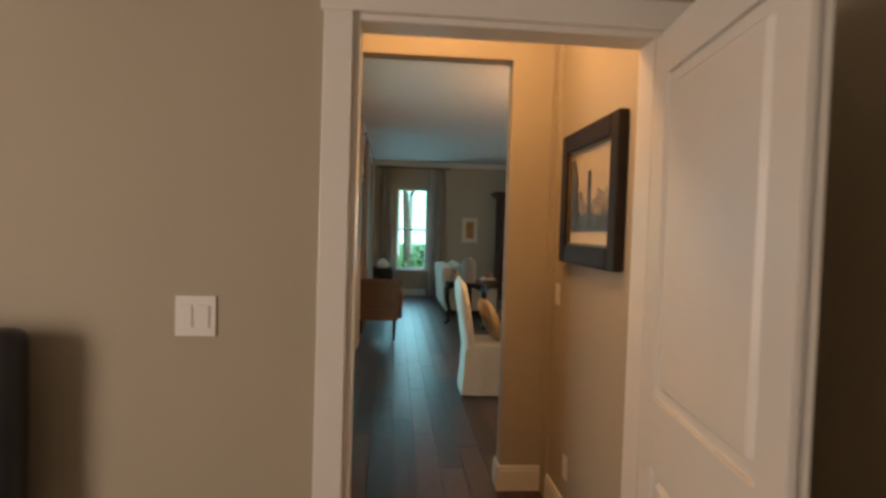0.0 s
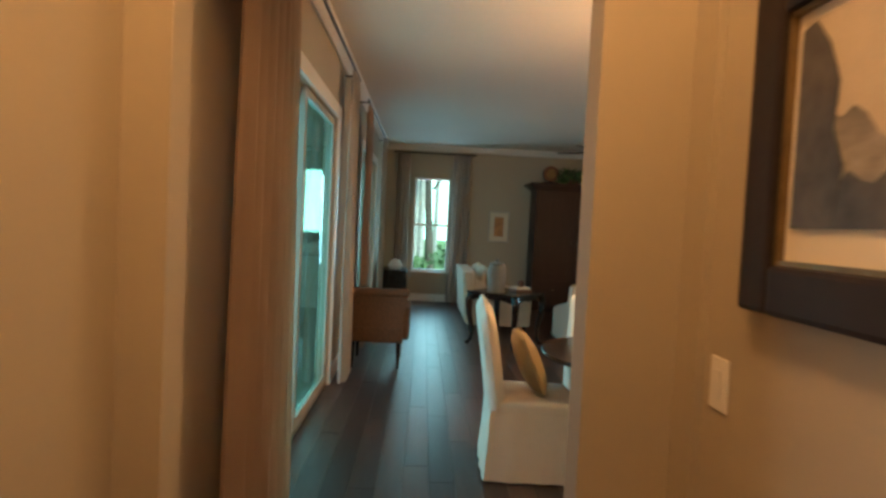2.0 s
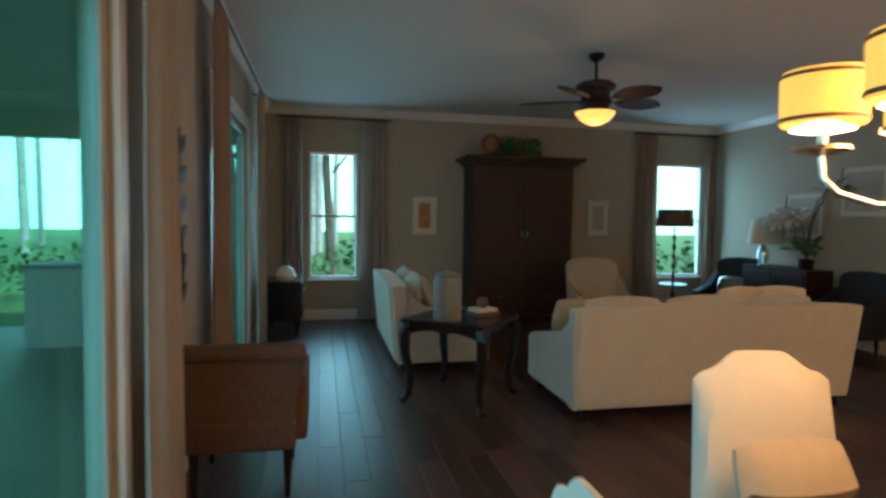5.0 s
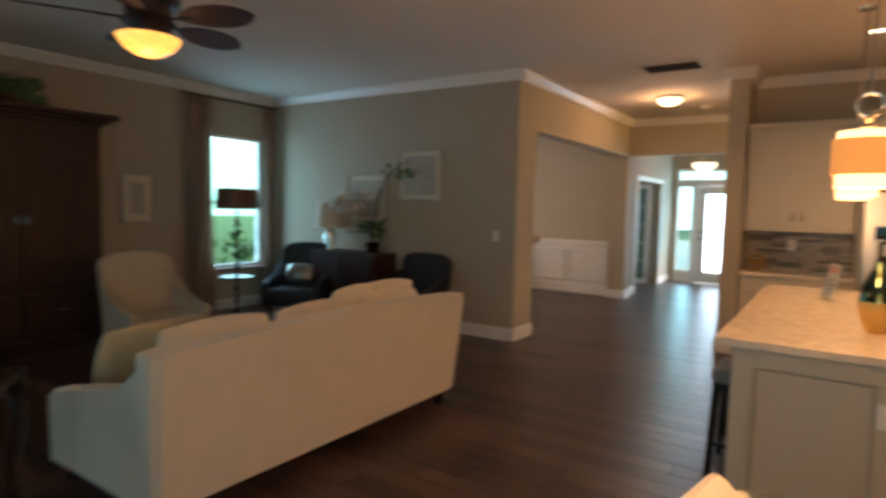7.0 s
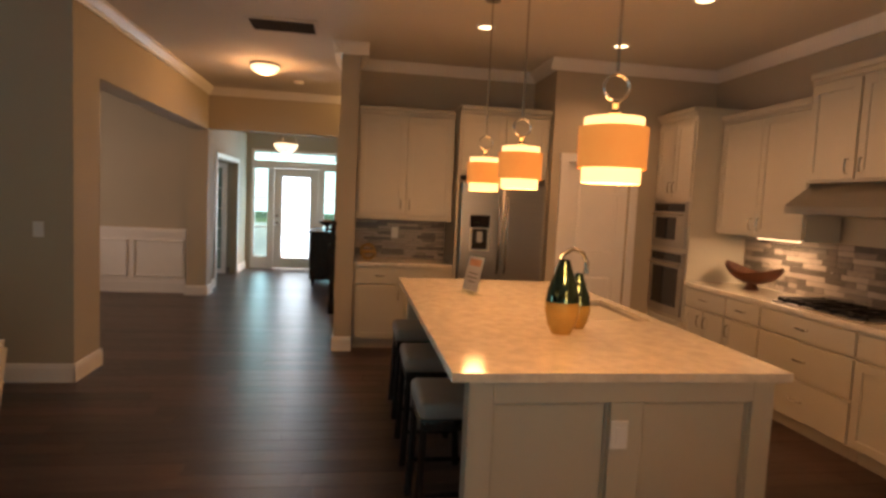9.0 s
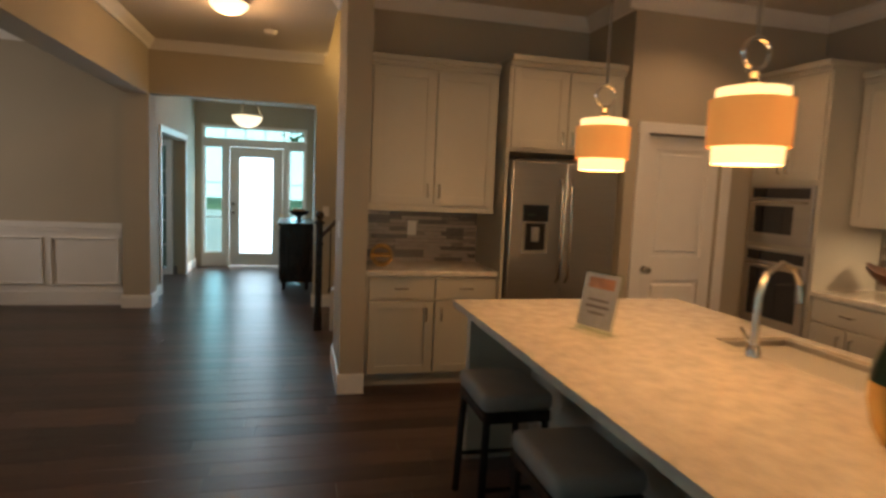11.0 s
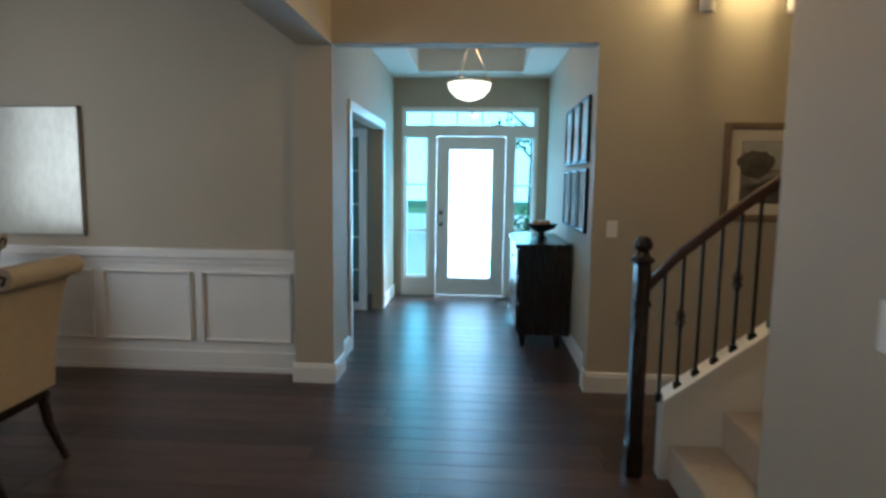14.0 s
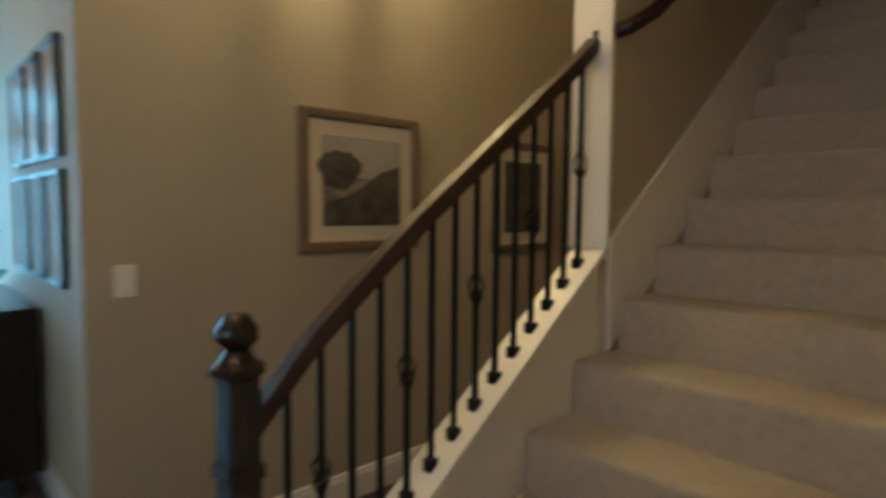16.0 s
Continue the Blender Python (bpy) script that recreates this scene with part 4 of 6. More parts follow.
bk = thing("stacked_books", pose(1.55, 9.58, 0.7, 0, 0, 20), "two dark books stacked on the end table", "books")
part("book", box(-0.12, -0.09, 0, 0.12, 0.09, 0.035, 0.003), BROWNL, bk)
part("book", box(-0.1, -0.08, 0.036, 0.1, 0.08, 0.065, 0.003), PAPER, bk)
orn = thing("ornament", pose(1.55, 9.58, 0.766), "small brown round ornament on the books", "ornament")
part("body", lathe([(0.0, 0.0), (0.03, 0.002), (0.05, 0.03), (0.045, 0.07), (0.02, 0.09), (0.0, 0.092)], 16), BROWNL, orn, "", True)
ar = cabinet("armoire", pose(2.32, 12.86, 0), 1.5, 0.62, 0.12, 2.28, [("door", 0.05, 0.62, 0.745, 2.2, (0.71, 1.3, True)), ("door", 0.755, 0.62, 1.45, 2.2, (0.79, 1.3, True)), ("drawer_front", 0.05, 0.2, 0.745, 0.58, (0.4, 0.4, False)), ("drawer_front", 0.755, 0.2, 1.45, 0.58, (1.1, 0.4, False))], "tall dark mahogany armoire with carved cornice", rail=0.1, category="armoire", material=MAHO)
b = bmesh.new()
for i, (o, z0, z1) in enumerate(((0.03, 2.28, 2.32), (0.08, 2.32, 2.36), (0.14, 2.36, 2.41))):
    box(-o, -o, z0, 1.5 + o, 0.62, z1, 0.012, b)
part("cornice", b, MAHO, ar)
part("plinth", box(-0.03, -0.03, 0, 1.53, 0.62, 0.12, 0.01), MAHO, ar)
clk = thing("mantel_ornament", pose(2.62, 13.1, 2.41), "dark round ornament with a pale face on the armoire", "ornament")
part("base", box(-0.14, -0.05, 0, 0.14, 0.05, 0.05, 0.01), ESP, clk)
part("disc", lathe([(0.0, -0.04), (0.13, -0.04), (0.15, -0.02), (0.15, 0.03), (0.0, 0.03)], 24, pose(0, 0, 0.2, 90, 0, 0)), BROWNL, clk, "", True)
part("face", lathe([(0.0, 0.0), (0.09, 0.0), (0.095, 0.004), (0.0, 0.008)], 24, pose(0, -0.034, 0.2, 90, 0, 0)), BRASSF, clk, "", True)
gp = thing("potted_fern", pose(3.05, 13.1, 2.41), "dark green trailing fern on top of the armoire", "plant")
part("foliage", leaves((0, 0, 0.1), 0.36, 420, 0.09, 9, 0.6), GREEN, gp)
part("pot", lathe([(0.0, 0.0), (0.1, 0.0), (0.13, 0.12), (0.12, 0.12)], 16), BROWNL, gp, "", True)
framed(pose(1.72, 13.5, 1.55), 0.42, 0.62, 0.03, 0.09, CANVAS, PICTO, "small framed warm floral print on the far wall", group="paintings by the armoire")
framed(pose(4.55, 13.5, 1.55), 0.42, 0.62, 0.03, 0.09, CANVAS, CANVAS, "small framed pale print on the far wall", group="paintings by the armoire")
fan = thing("ceiling_fan", pose(2.72, 9.96, 0), "dark bronze ceiling fan with lit amber bowl", "ceiling fan")
part("canopy", lathe([(0.0, H), (0.075, H), (0.07, H - 0.04), (0.03, H - 0.075), (0.0, H - 0.08)], 24), BLACK, fan, "", True)
part("downrod", cyl(0, 0, 2.7, H - 0.06, 0.013), BLACK, fan)
part("motor", lathe([(0.02, 2.83), (0.15, 2.815), (0.185, 2.785), (0.18, 2.75), (0.14, 2.735), (0.13, 2.68), (0.14, 2.65), (0.16, 2.63), (0.13, 2.60), (0.12, 2.56), (0.19, 2.54), (0.0, 2.535)], 32), MAHO, fan, "", True)
part("light_bowl", lathe([(0.185, 2.54), (0.18, 2.52), (0.14, 2.47), (0.08, 2.435), (0.02, 2.42), (0.0, 2.42)], 32), AMBER, fan, "lit amber glass bowl", True)
for i in range(5):
    m = pose(0, 0, 2.65, 0, 0, 72 * i + 5)
    bl = [(0.22, -0.025), (0.28, -0.07), (0.38, -0.11), (0.5, -0.12), (0.61, -0.1), (0.68, -0.055), (0.72, 0.0), (0.68, 0.055), (0.61, 0.1), (0.5, 0.12), (0.38, 0.11), (0.28, 0.07), (0.22, 0.025)]
    blade = part("blade", extrude(bl, -0.005, 0.005, m @ pose(0, 0, 0, -104, 0, 0)), MAHO, fan, "dark leaf-shaped wooden blade")
    part("blade_iron", merge(bmesh.new(), box(0.12, -0.018, -0.008, 0.3, 0.018, 0.0, 0.003), m), BLACK, blade)
fl = thing("floor_lamp", pose(5.44, 12.75, 0), "black floor lamp with bobbin stem and dark shade", "lamp")
part("base", lathe([(0.0, 0.0), (0.16, 0.0), (0.16, 0.02), (0.03, 0.05), (0.02, 0.07)], 20), BLACK, fl, "", True)
part("stem", lathe([(0.014, 0.05)] + [(0.012 + 0.02 * abs(math.sin(math.pi * i / 6)) ** 4, 0.05 + i * 0.024) for i in range(1, 58)], 12), BLACK, fl, "", True)
part("shade", lathe([(0.27, 1.44), (0.25, 1.70), (0.245, 1.70), (0.265, 1.44)], 28), BROWNL, fl, "dark brown drum shade", True)
part("tray", lathe([(0.0, 0.55), (0.2, 0.55), (0.21, 0.57), (0.2, 0.57), (0.0, 0.56)], 24), BLACK, fl, "", True)


def armchair(m, material, label, name="armchair", h=0.88):
    c = thing(name, m, label, "armchair")
    part("seat", soft(-0.32, -0.36, 0.22, 0.32, 0.28, 0.45, 0.06), material, c, "", True)
    arch = [(-0.34, 0.2), (0.34, 0.2), (0.36, h - 0.06), (0.25, h), (0, h + 0.015), (-0.25, h), (-0.36, h - 0.06)]
    bm = extrude(arch, 0.24, 0.36)
    bmesh.ops.bevel(bm, geom=bm.edges[:], offset=0.03, segments=3, affect="EDGES")
    for v in bm.verts:
        v.co.y += 0.22 * max(0, v.co.z - 0.4)
    part("backrest", bm, material, c, "", True)
    for s in (-1, 1):
        a = extrude([(-0.34, 0.22), (0.26, 0.22), (0.34, h - 0.2), (0.1, 0.58), (-0.34, 0.52)], -0.04, 0.04, pose(s * 0.34, 0, 0, 0, 0, 90))
        bmesh.ops.bevel(a, geom=a.edges[:], offset=0.02, segments=2, affect="EDGES")
        part("arm", a, material, c, "", True)
        for y in (-0.3, 0.28):
            part("leg", lathe([(0.014, 0), (0.026, 0.22)], 8, pose(s * 0.28, y, 0), None, True), ESP, c)
    return c


armchair(pose(5.95, 12.15, 0, 0, 0, -62), NAVY, "black leather slipper armchair near the window", h=0.99)
throw(5.98, 12.17, 0.62, 66, -62, 0.36, STEEL, "small silver grey cushion on the armchair", 0.26)
armchair(pose(6.12, 10.52, 0, 0, 0, -92), NAVY, "black leather armchair against the wall", h=0.95)
armchair(pose(3.75, 11.7, 0, 0, 0, -5), BEIGEF, "cream tufted armchair by the armoire", h=1.0)
cs = cabinet("console_table", pose(6.2, 12.2, 0, 0, 0, -90), 1.15, 0.4, 0.12, 0.92, [("door", 0.05, 0.2, 0.56, 0.86, (0.5, 0.55, True)), ("door", 0.59, 0.2, 1.1, 0.86, (0.65, 0.55, True))], "dark mahogany console against the wall", category="console", material=MAHO)
part("plinth", box(-0.02, -0.02, 0, 1.17, 0.4, 0.12, 0.01), MAHO, cs)
ol = thing("table_lamp", pose(6.42, 12.06, 0.92), "pale table lamp with a linen shade", "lamp")
part("base", lathe([(0.0, 0.0), (0.07, 0.0), (0.06, 0.03), (0.09, 0.15), (0.05, 0.28), (0.015, 0.32), (0.015, 0.38)], 20), CHROME, ol, "", True)
part("shade", lathe([(0.22, 0.30), (0.17, 0.64), (0.167, 0.64), (0.215, 0.30)], 28), PAPER, ol, "pale linen shade", True)
op = thing("orchid_plant", pose(6.42, 11.3, 0.92), "white orchid with arching stems in a pot", "plant")
part("pot", lathe([(0.0, 0.0), (0.08, 0.0), (0.1, 0.13), (0.09, 0.13)], 18), ESP, op, "", True)
part("foliage", leaves((0, 0, 0.25), 0.18, 36, 0.16, 12, 0.9), GREEN, op)
bm, rng = bmesh.new(), random.Random(7)
for dy, top, out in ((0.42, 0.72, -0.1), (0.3, 0.82, -0.02), (0.5, 0.6, -0.04), (-0.58, 1.16, -0.04), (-0.4, 1.02, -0.1), (-0.25, 0.9, 0.0)):
    tube([(0, 0, 0.1), (out * 0.3, 0.12 * dy, 0.5 * top), (out * 0.7, 0.5 * dy, 0.88 * top), (out, dy, top)], 0.007, 5, bm)
part("flower_stem", bm, BARK, op)
fl_bm = leaves((-0.08, 0.36, 0.6), 0.19, 170, 0.12, 14, 0.75, wide=0.42)
leaves((-0.06, 0.18, 0.72), 0.14, 50, 0.1, 15, 0.7, bm=fl_bm)
part("flower", fl_bm, PLATE, op, "white orchid petals")
part("spray", leaves((-0.05, -0.42, 0.98), 0.2, 24, 0.12, 16, 0.9), GREEN, op, "arching green leaf spray")
for y, z in ((10.72, 1.92), (11.6, 1.62)):
    framed(pose(6.65, y, z, 0, 0, -90), 0.66, 0.64, 0.02, 0.06, CANVAS, CANVAS, "large pale abstract canvas on the wall", group="abstract canvases")
plate(pose(6.65, 9.62, 1.21, 0, 0, -90), "white rocker switch plate near the corner")
# chest shape used in place of a second brown armchair
sd = cabinet("side_chest", pose(-0.05, 12.25, 0, 0, 0, 90), 0.7, 0.45, 0.2, 0.7, [("drawer_front", 0.04, 0.24, 0.66, 0.44, (0.35, 0.34, False)), ("drawer_front", 0.04, 0.46, 0.66, 0.66, (0.35, 0.56, False))], "small dark wooden chest standing in for a brown chair", category="chest", material=ESP)
for x in (0.05, 0.65):
    for y in (0.05, 0.4):
        part("leg", lathe([(0.015, 0.0), (0.025, 0.2)], 8, pose(x, y, 0), None, True), ESP, sd)
# a white reflection, modelled here as a small solid dome
wb = thing("white_bowl", pose(-0.25, 12.55, 0.7), "small white dome standing in for a reflection", "ornament")
part("body", lathe([(0.0, 0.0), (0.1, 0.0), (0.13, 0.05), (0.1, 0.13), (0.05, 0.17), (0.0, 0.18)], 20), PLATE, wb, "", True)

# ---- kitchen ----
FW = -90
isl = thing("kitchen_island", pose(0, 0, 0), "grey painted kitchen island with shaker end panels", "kitchen island")
part("body", box(4.0, 5.44, 0.1, 6.54, 6.36, 0.875, 0.003), CAB, isl)
part("toe_kick", box(4.06, 5.5, 0.0, 6.54, 6.3, 0.1), CAB, isl)
for x in (3.96, 6.52):
    bm = bmesh.new()
    box(x, 5.4, 0, x + 0.06, 6.74, 0.875, 0.003, bm)
    part("end_panel", bm, CAB, isl)
bm = bmesh.new()
for y0, y1, z0, z1 in ((5.4, 5.5, 0.0, 0.875), (6.0, 6.14, 0.14, 0.775), (6.64, 6.74, 0.0, 0.875), (5.5, 6.64, 0.775, 0.875), (5.5, 6.64, 0.0, 0.14)):
    box(3.922, y0, z0, 3.959, y1, z1, 0.004, bm)
part("end_moulding", bm, CAB, isl)
for y0, y1 in ((5.5, 6.0), (6.14, 6.64)):
    bm = bmesh.new()
    for a in ((y0, 0.14, y0 + 0.014, 0.775), (y1 - 0.014, 0.14, y1, 0.775), (y0 + 0.014, 0.14, y1 - 0.014, 0.154), (y0 + 0.014, 0.761, y1 - 0.014, 0.775)):
        box(3.94, a[0], a[1], 3.959, a[2], a[3], 0.006, bm, 1)
    part("panel_bead", bm, CAB, isl)
plt = plate(pose(3.922, 6.1, 0.64, 0, 0, FW), "white outlet plate on the island end")
wt = thing("island_worktop", pose(0, 0, 0), "polished cream granite island worktop", "worktop")
bm = bmesh.new()
for a in ((3.87, 5.36, 4.93, 6.82), (5.68, 5.36, 6.63, 6.82), (4.93, 5.83, 5.68, 6.82), (4.93, 5.36, 5.68, 5.43)):
    box(a[0], a[1], 0.877, a[2], a[3], 0.914, bm=bm)
bmesh.ops.remove_doubles(bm, verts=bm.verts[:], dist=0.0005)
part("slab", bm, GRAN, wt)
sk = thing("kitchen_sink", pose(5.305, 5.63, 0.0), "stainless steel undermount double sink", "sink")
bm = bmesh.new()
for a in ((-0.373, -0.198, 0.70, 0.373, 0.198, 0.71), (-0.373, -0.198, 0.71, -0.363, 0.198, 0.9), (0.363, -0.198, 0.71, 0.373, 0.198, 0.9), (-0.363, -0.198, 0.71, 0.363, -0.188, 0.9), (-0.363, 0.188, 0.71, 0.363, 0.198, 0.9), (-0.012, -0.188, 0.71, 0.012, 0.188, 0.86)):
    box(*a, bm=bm)
part("basin", bm, STEEL, sk)
fc = thing("kitchen_faucet", pose(5.4, 5.87, 0.914), "brushed nickel gooseneck faucet with lever", "faucet")
part("spout", tube([(0, 0, 0), (0, 0, 0.25), (0, -0.03, 0.34), (0, -0.1, 0.385), (0, -0.17, 0.36), (0, -0.2, 0.3), (0, -0.2, 0.22)], [0.018, 0.015, 0.014, 0.014, 0.014, 0.016, 0.018], 12), NICKEL, fc, "", True)
part("base", lathe([(0.0, 0.0), (0.03, 0.0), (0.028, 0.03), (0.018, 0.05)], 16), NICKEL, fc, "", True)
part("lever", tube([(0.03, 0, 0.06), (0.08, 0.0, 0.1)], 0.008, 8), NICKEL, fc, "", True)
for x, y, s in ((4.58, 6.13, 1.0), (4.72, 5.99, 0.78)):
    v = thing("pear_vase", pose(x, y, 0.914), "pear-shaped vase, gold below and green mirror above", "vase", "pear vases")
    part("lower_body", lathe([(0.0, 0.0), (0.05 * s, 0.0), (0.075 * s, 0.05 * s), (0.09 * s, 0.12 * s), (0.088 * s, 0.17 * s)], 24), GOLD, v, "gold glazed base", True)
    part("upper_body", lathe([(0.088 * s, 0.17 * s), (0.078 * s, 0.23 * s), (0.05 * s, 0.31 * s), (0.03 * s, 0.36 * s), (0.026 * s, 0.385 * s), (0.02 * s, 0.385 * s)], 24), MERC, v, "green mirrored neck", True)
sg = thing("sign_stand", pose(5.82, 6.37, 0.914, 0, 0, -160), "clear acrylic sign holder with a printed leaflet", "sign")
part("holder", extrude([(-0.11, 0.0), (0.11, 0.0), (0.11, 0.28), (-0.11, 0.28)], -0.002, 0.002, pose(0, 0, 0.005, -12, 0, 0)), CLEARG, sg)
part("leaflet", extrude([(-0.1, 0.02), (0.1, 0.02), (0.1, 0.27), (-0.1, 0.27)], -0.0045, -0.0025, pose(0, 0, 0.005, -12, 0, 0)), CANVAS, sg)
for z, w, mt in ((0.2, 0.15, PICTO), (0.14, 0.12, PICT), (0.11, 0.14, PICT), (0.08, 0.1, PICT)):
    part("print_bar", extrude([(-w / 2, z), (w / 2, z), (w / 2, z + (0.05 if z > 0.19 else 0.012)), (-w / 2, z + (0.05 if z > 0.19 else 0.012))], -0.0065, -0.005, pose(0, 0, 0.005, -12, 0, 0)), mt, sg)
part("foot", box(-0.11, -0.05, 0, 0.11, 0.05, 0.005, 0.001), CLEARG, sg)
st = thing("bar_stool", pose(4.5, 6.72, 0), "backless dark wooden bar stool with grey padded seat", "stool", "island stools")
part("seat", soft(-0.21, -0.17, 0.56, 0.21, 0.17, 0.645, 0.04), STOOLF, st, "", True)
part("seat_frame", box(-0.2, -0.16, 0.51, 0.2, 0.16, 0.56, 0.005), ESP, st)
for x in (-1, 1):
    for y in (-1, 1):
        part("leg", tube([(x * 0.18, y * 0.14, 0.52), (x * 0.2, y * 0.16, 0.0)], 0.02, 6), ESP, st)
    part("stretcher", tube([(x * 0.19, -0.15, 0.2), (x * 0.19, 0.15, 0.2)], 0.012, 6), ESP, st)
for x in (5.25, 6.0):
    copy_thing(st, pose(x, 6.72, 0))


def pendant(x, y, z):
    p = thing("pendant_lamp", pose(x, y, z), "lit double drum pendant lamp in orange linen", "pendant lamp", "island pendants")
    top = H - z
    part("canopy", lathe([(0.0, top), (0.06, top), (0.055, top - 0.02), (0.01, top - 0.03), (0.0, top - 0.03)], 20), NICKEL, p, "", True)
    part("rod", cyl(0, 0, 0.42, top - 0.02, 0.006, seg=8), NICKEL, p)
    part("ring", tube([(0.0, 0.05 * math.cos(t), 0.36 + 0.05 * math.sin(t)) for t in (2 * math.pi * i / 20 for i in range(21))], 0.006, 8), CHROME, p, "", True)
    part("neck", lathe([(0.014, 0.31), (0.02, 0.3), (0.012, 0.28), (0.03, 0.262), (0.0, 0.26)], 14), NICKEL, p, "", True)
    part("outer_shade", lathe([(0.128, 0.055), (0.13, 0.21), (0.126, 0.21), (0.124, 0.055)], 36), SHADEO, p, "orange linen drum shade", True)
    part("inner_shade", lathe([(0.11, 0.0), (0.112, 0.245), (0.108, 0.245), (0.106, 0.0)], 36), SHADEI, p, "glowing cream inner drum", True)
    part("diffuser", lathe([(0.0, 0.012), (0.105, 0.012), (0.105, 0.016), (0.0, 0.016)], 28), SHADEI, p, "", True)
    lamp("POINT", "pendant_bulb", pose(x, y, z - 0.05), 15, WARM, soft=0.09)
    return p


for x in (3.84, 5.1, 6.07):
    pendant(x, 6.25, 1.665)
for x, y in ((6.76, 6.15), (6.94, 4.83), (5.66, 4.81), (4.3, 4.81)):
    c = thing("recessed_light", pose(x, y, H), "lit recessed ceiling can light with white rim", "ceiling light", "recessed lights")
    part("rim", lathe([(0.085, -0.001), (0.085, -0.008), (0.065, -0.01), (0.06, -0.002)], 28), TRIM, c, "", True)
    part("lens", lathe([(0.0, -0.004), (0.062, -0.004), (0.062, -0.002), (0.0, -0.002)], 28), BULB, c, "lit lens")
    lamp("SPOT", "recessed_bulb", look((x, y, H - 0.02), (x, y, 0)), 48, (1, 0.62, 0.32), spot=130, soft=0.06)

bar = cabinet("base_cabinet", pose(7.76, 7.19, 0, 0, 0, FW), 1.04, 0.58, 0, 0.875, [("drawer_front", 0.02, 0.70, 0.51, 0.86, (0.265, 0.78, False)), ("drawer_front", 0.53, 0.70, 1.02, 0.86, (0.775, 0.78, False)), ("door", 0.02, 0.12, 0.51, 0.68, (0.46, 0.58, True)), ("door", 0.53, 0.12, 1.02, 0.68, (0.58, 0.58, True))], "grey painted shaker base cabinet with two drawers", toe=0.1)
wt2 = thing("bar_worktop", pose(0, 0, 0), "cream granite worktop on the bar cabinet", "worktop")
part("slab", box(7.72, 6.14, 0.877, 8.335, 7.195, 0.914, 0.004), GRAN, wt2)
up = cabinet("wall_cabinet", pose(7.86, 7.19, 0, 0, 0, FW), 1.0, 0.48, 1.4, 2.44, [("door", 0.02, 1.42, 0.49, 2.42, (0.455, 1.52, True)), ("door", 0.51, 1.42, 0.98, 2.42, (0.545, 1.52, True))], "grey painted shaker wall cabinet with cornice", crown=0.07)
part("light_rail", box(-0.0, -0.02, 1.36, 1.0, 0.02, 1.4, 0.004), CAB, up)
fs = cabinet("fridge_cabinet", pose(7.68, 6.17, 0, 0, 0, FW), 0.96, 0.66, 1.85, 2.48, [("door", 0.03, 1.88, 0.47, 2.46, (0.44, 1.96, True)), ("door", 0.49, 1.88, 0.93, 2.46, (0.52, 1.96, True))], "grey painted cabinet surround over the fridge", crown=0.08)
for x in (0.0, 0.935):
    part("side_panel", box(x, 0.0, 0, x + 0.025, 0.66, 1.85, 0.002), CAB, fs)
fr = thing("refrigerator", pose(7.62, 6.13, 0, 0, 0, FW), "stainless french door refrigerator with ice dispenser", "refrigerator")
part("body", box(0, 0.06, 0.03, 0.88, 0.68, 1.78, 0.006), STEEL, fr)
dl = part("door", box(0.0, 0.0, 0.72, 0.437, 0.058, 1.78, 0.012), STEEL, fr)
part("handle", tube([(0.40, -0.002, 0.85), (0.40, -0.045, 0.9), (0.40, -0.05, 1.25), (0.40, -0.045, 1.6), (0.40, -0.002, 1.65)], 0.011, 10), NICKEL, dl, "curved bar handle", True)
part("dispenser", box(0.10, -0.006, 1.32, 0.31, 0.02, 1.45, 0.004), DARKG, dl, "black ice and water dispenser")
part("dispenser_niche", many((0.125, -0.003, 1.1, 0.285, 0.0, 1.31)), BLACK, dl)
part("niche_frame", many((0.10, -0.01, 1.08, 0.125, 0.0, 1.315), (0.285, -0.01, 1.08, 0.31, 0.0, 1.315), (0.125, -0.01, 1.08, 0.285, 0.0, 1.1)), NICKEL, dl)
part("paddle", box(0.175, -0.02, 1.17, 0.235, -0.004, 1.28, 0.006), STEEL, dl)
part("display_bar", box(0.14, -0.009, 1.37, 0.2, -0.0065, 1.38), MERC, dl)
dr = part("door", box(0.443, 0.0, 0.72, 0.88, 0.058, 1.78, 0.012), STEEL, fr)
part("handle", tube([(0.48, -0.002, 0.85), (0.48, -0.045, 0.9), (0.48, -0.05, 1.25), (0.48, -0.045, 1.6), (0.48, -0.002, 1.65)], 0.011, 10), NICKEL, dr, "curved bar handle", True)
df = part("drawer", box(0.0, 0.0, 0.06, 0.88, 0.058, 0.71, 0.012), STEEL, fr)
part("handle", tube([(0.1, -0.002, 0.62), (0.14, -0.045, 0.62), (0.44, -0.05, 0.62), (0.74, -0.045, 0.62), (0.78, -0.002, 0.62)], 0.011, 10), NICKEL, df, "curved bar handle", True)
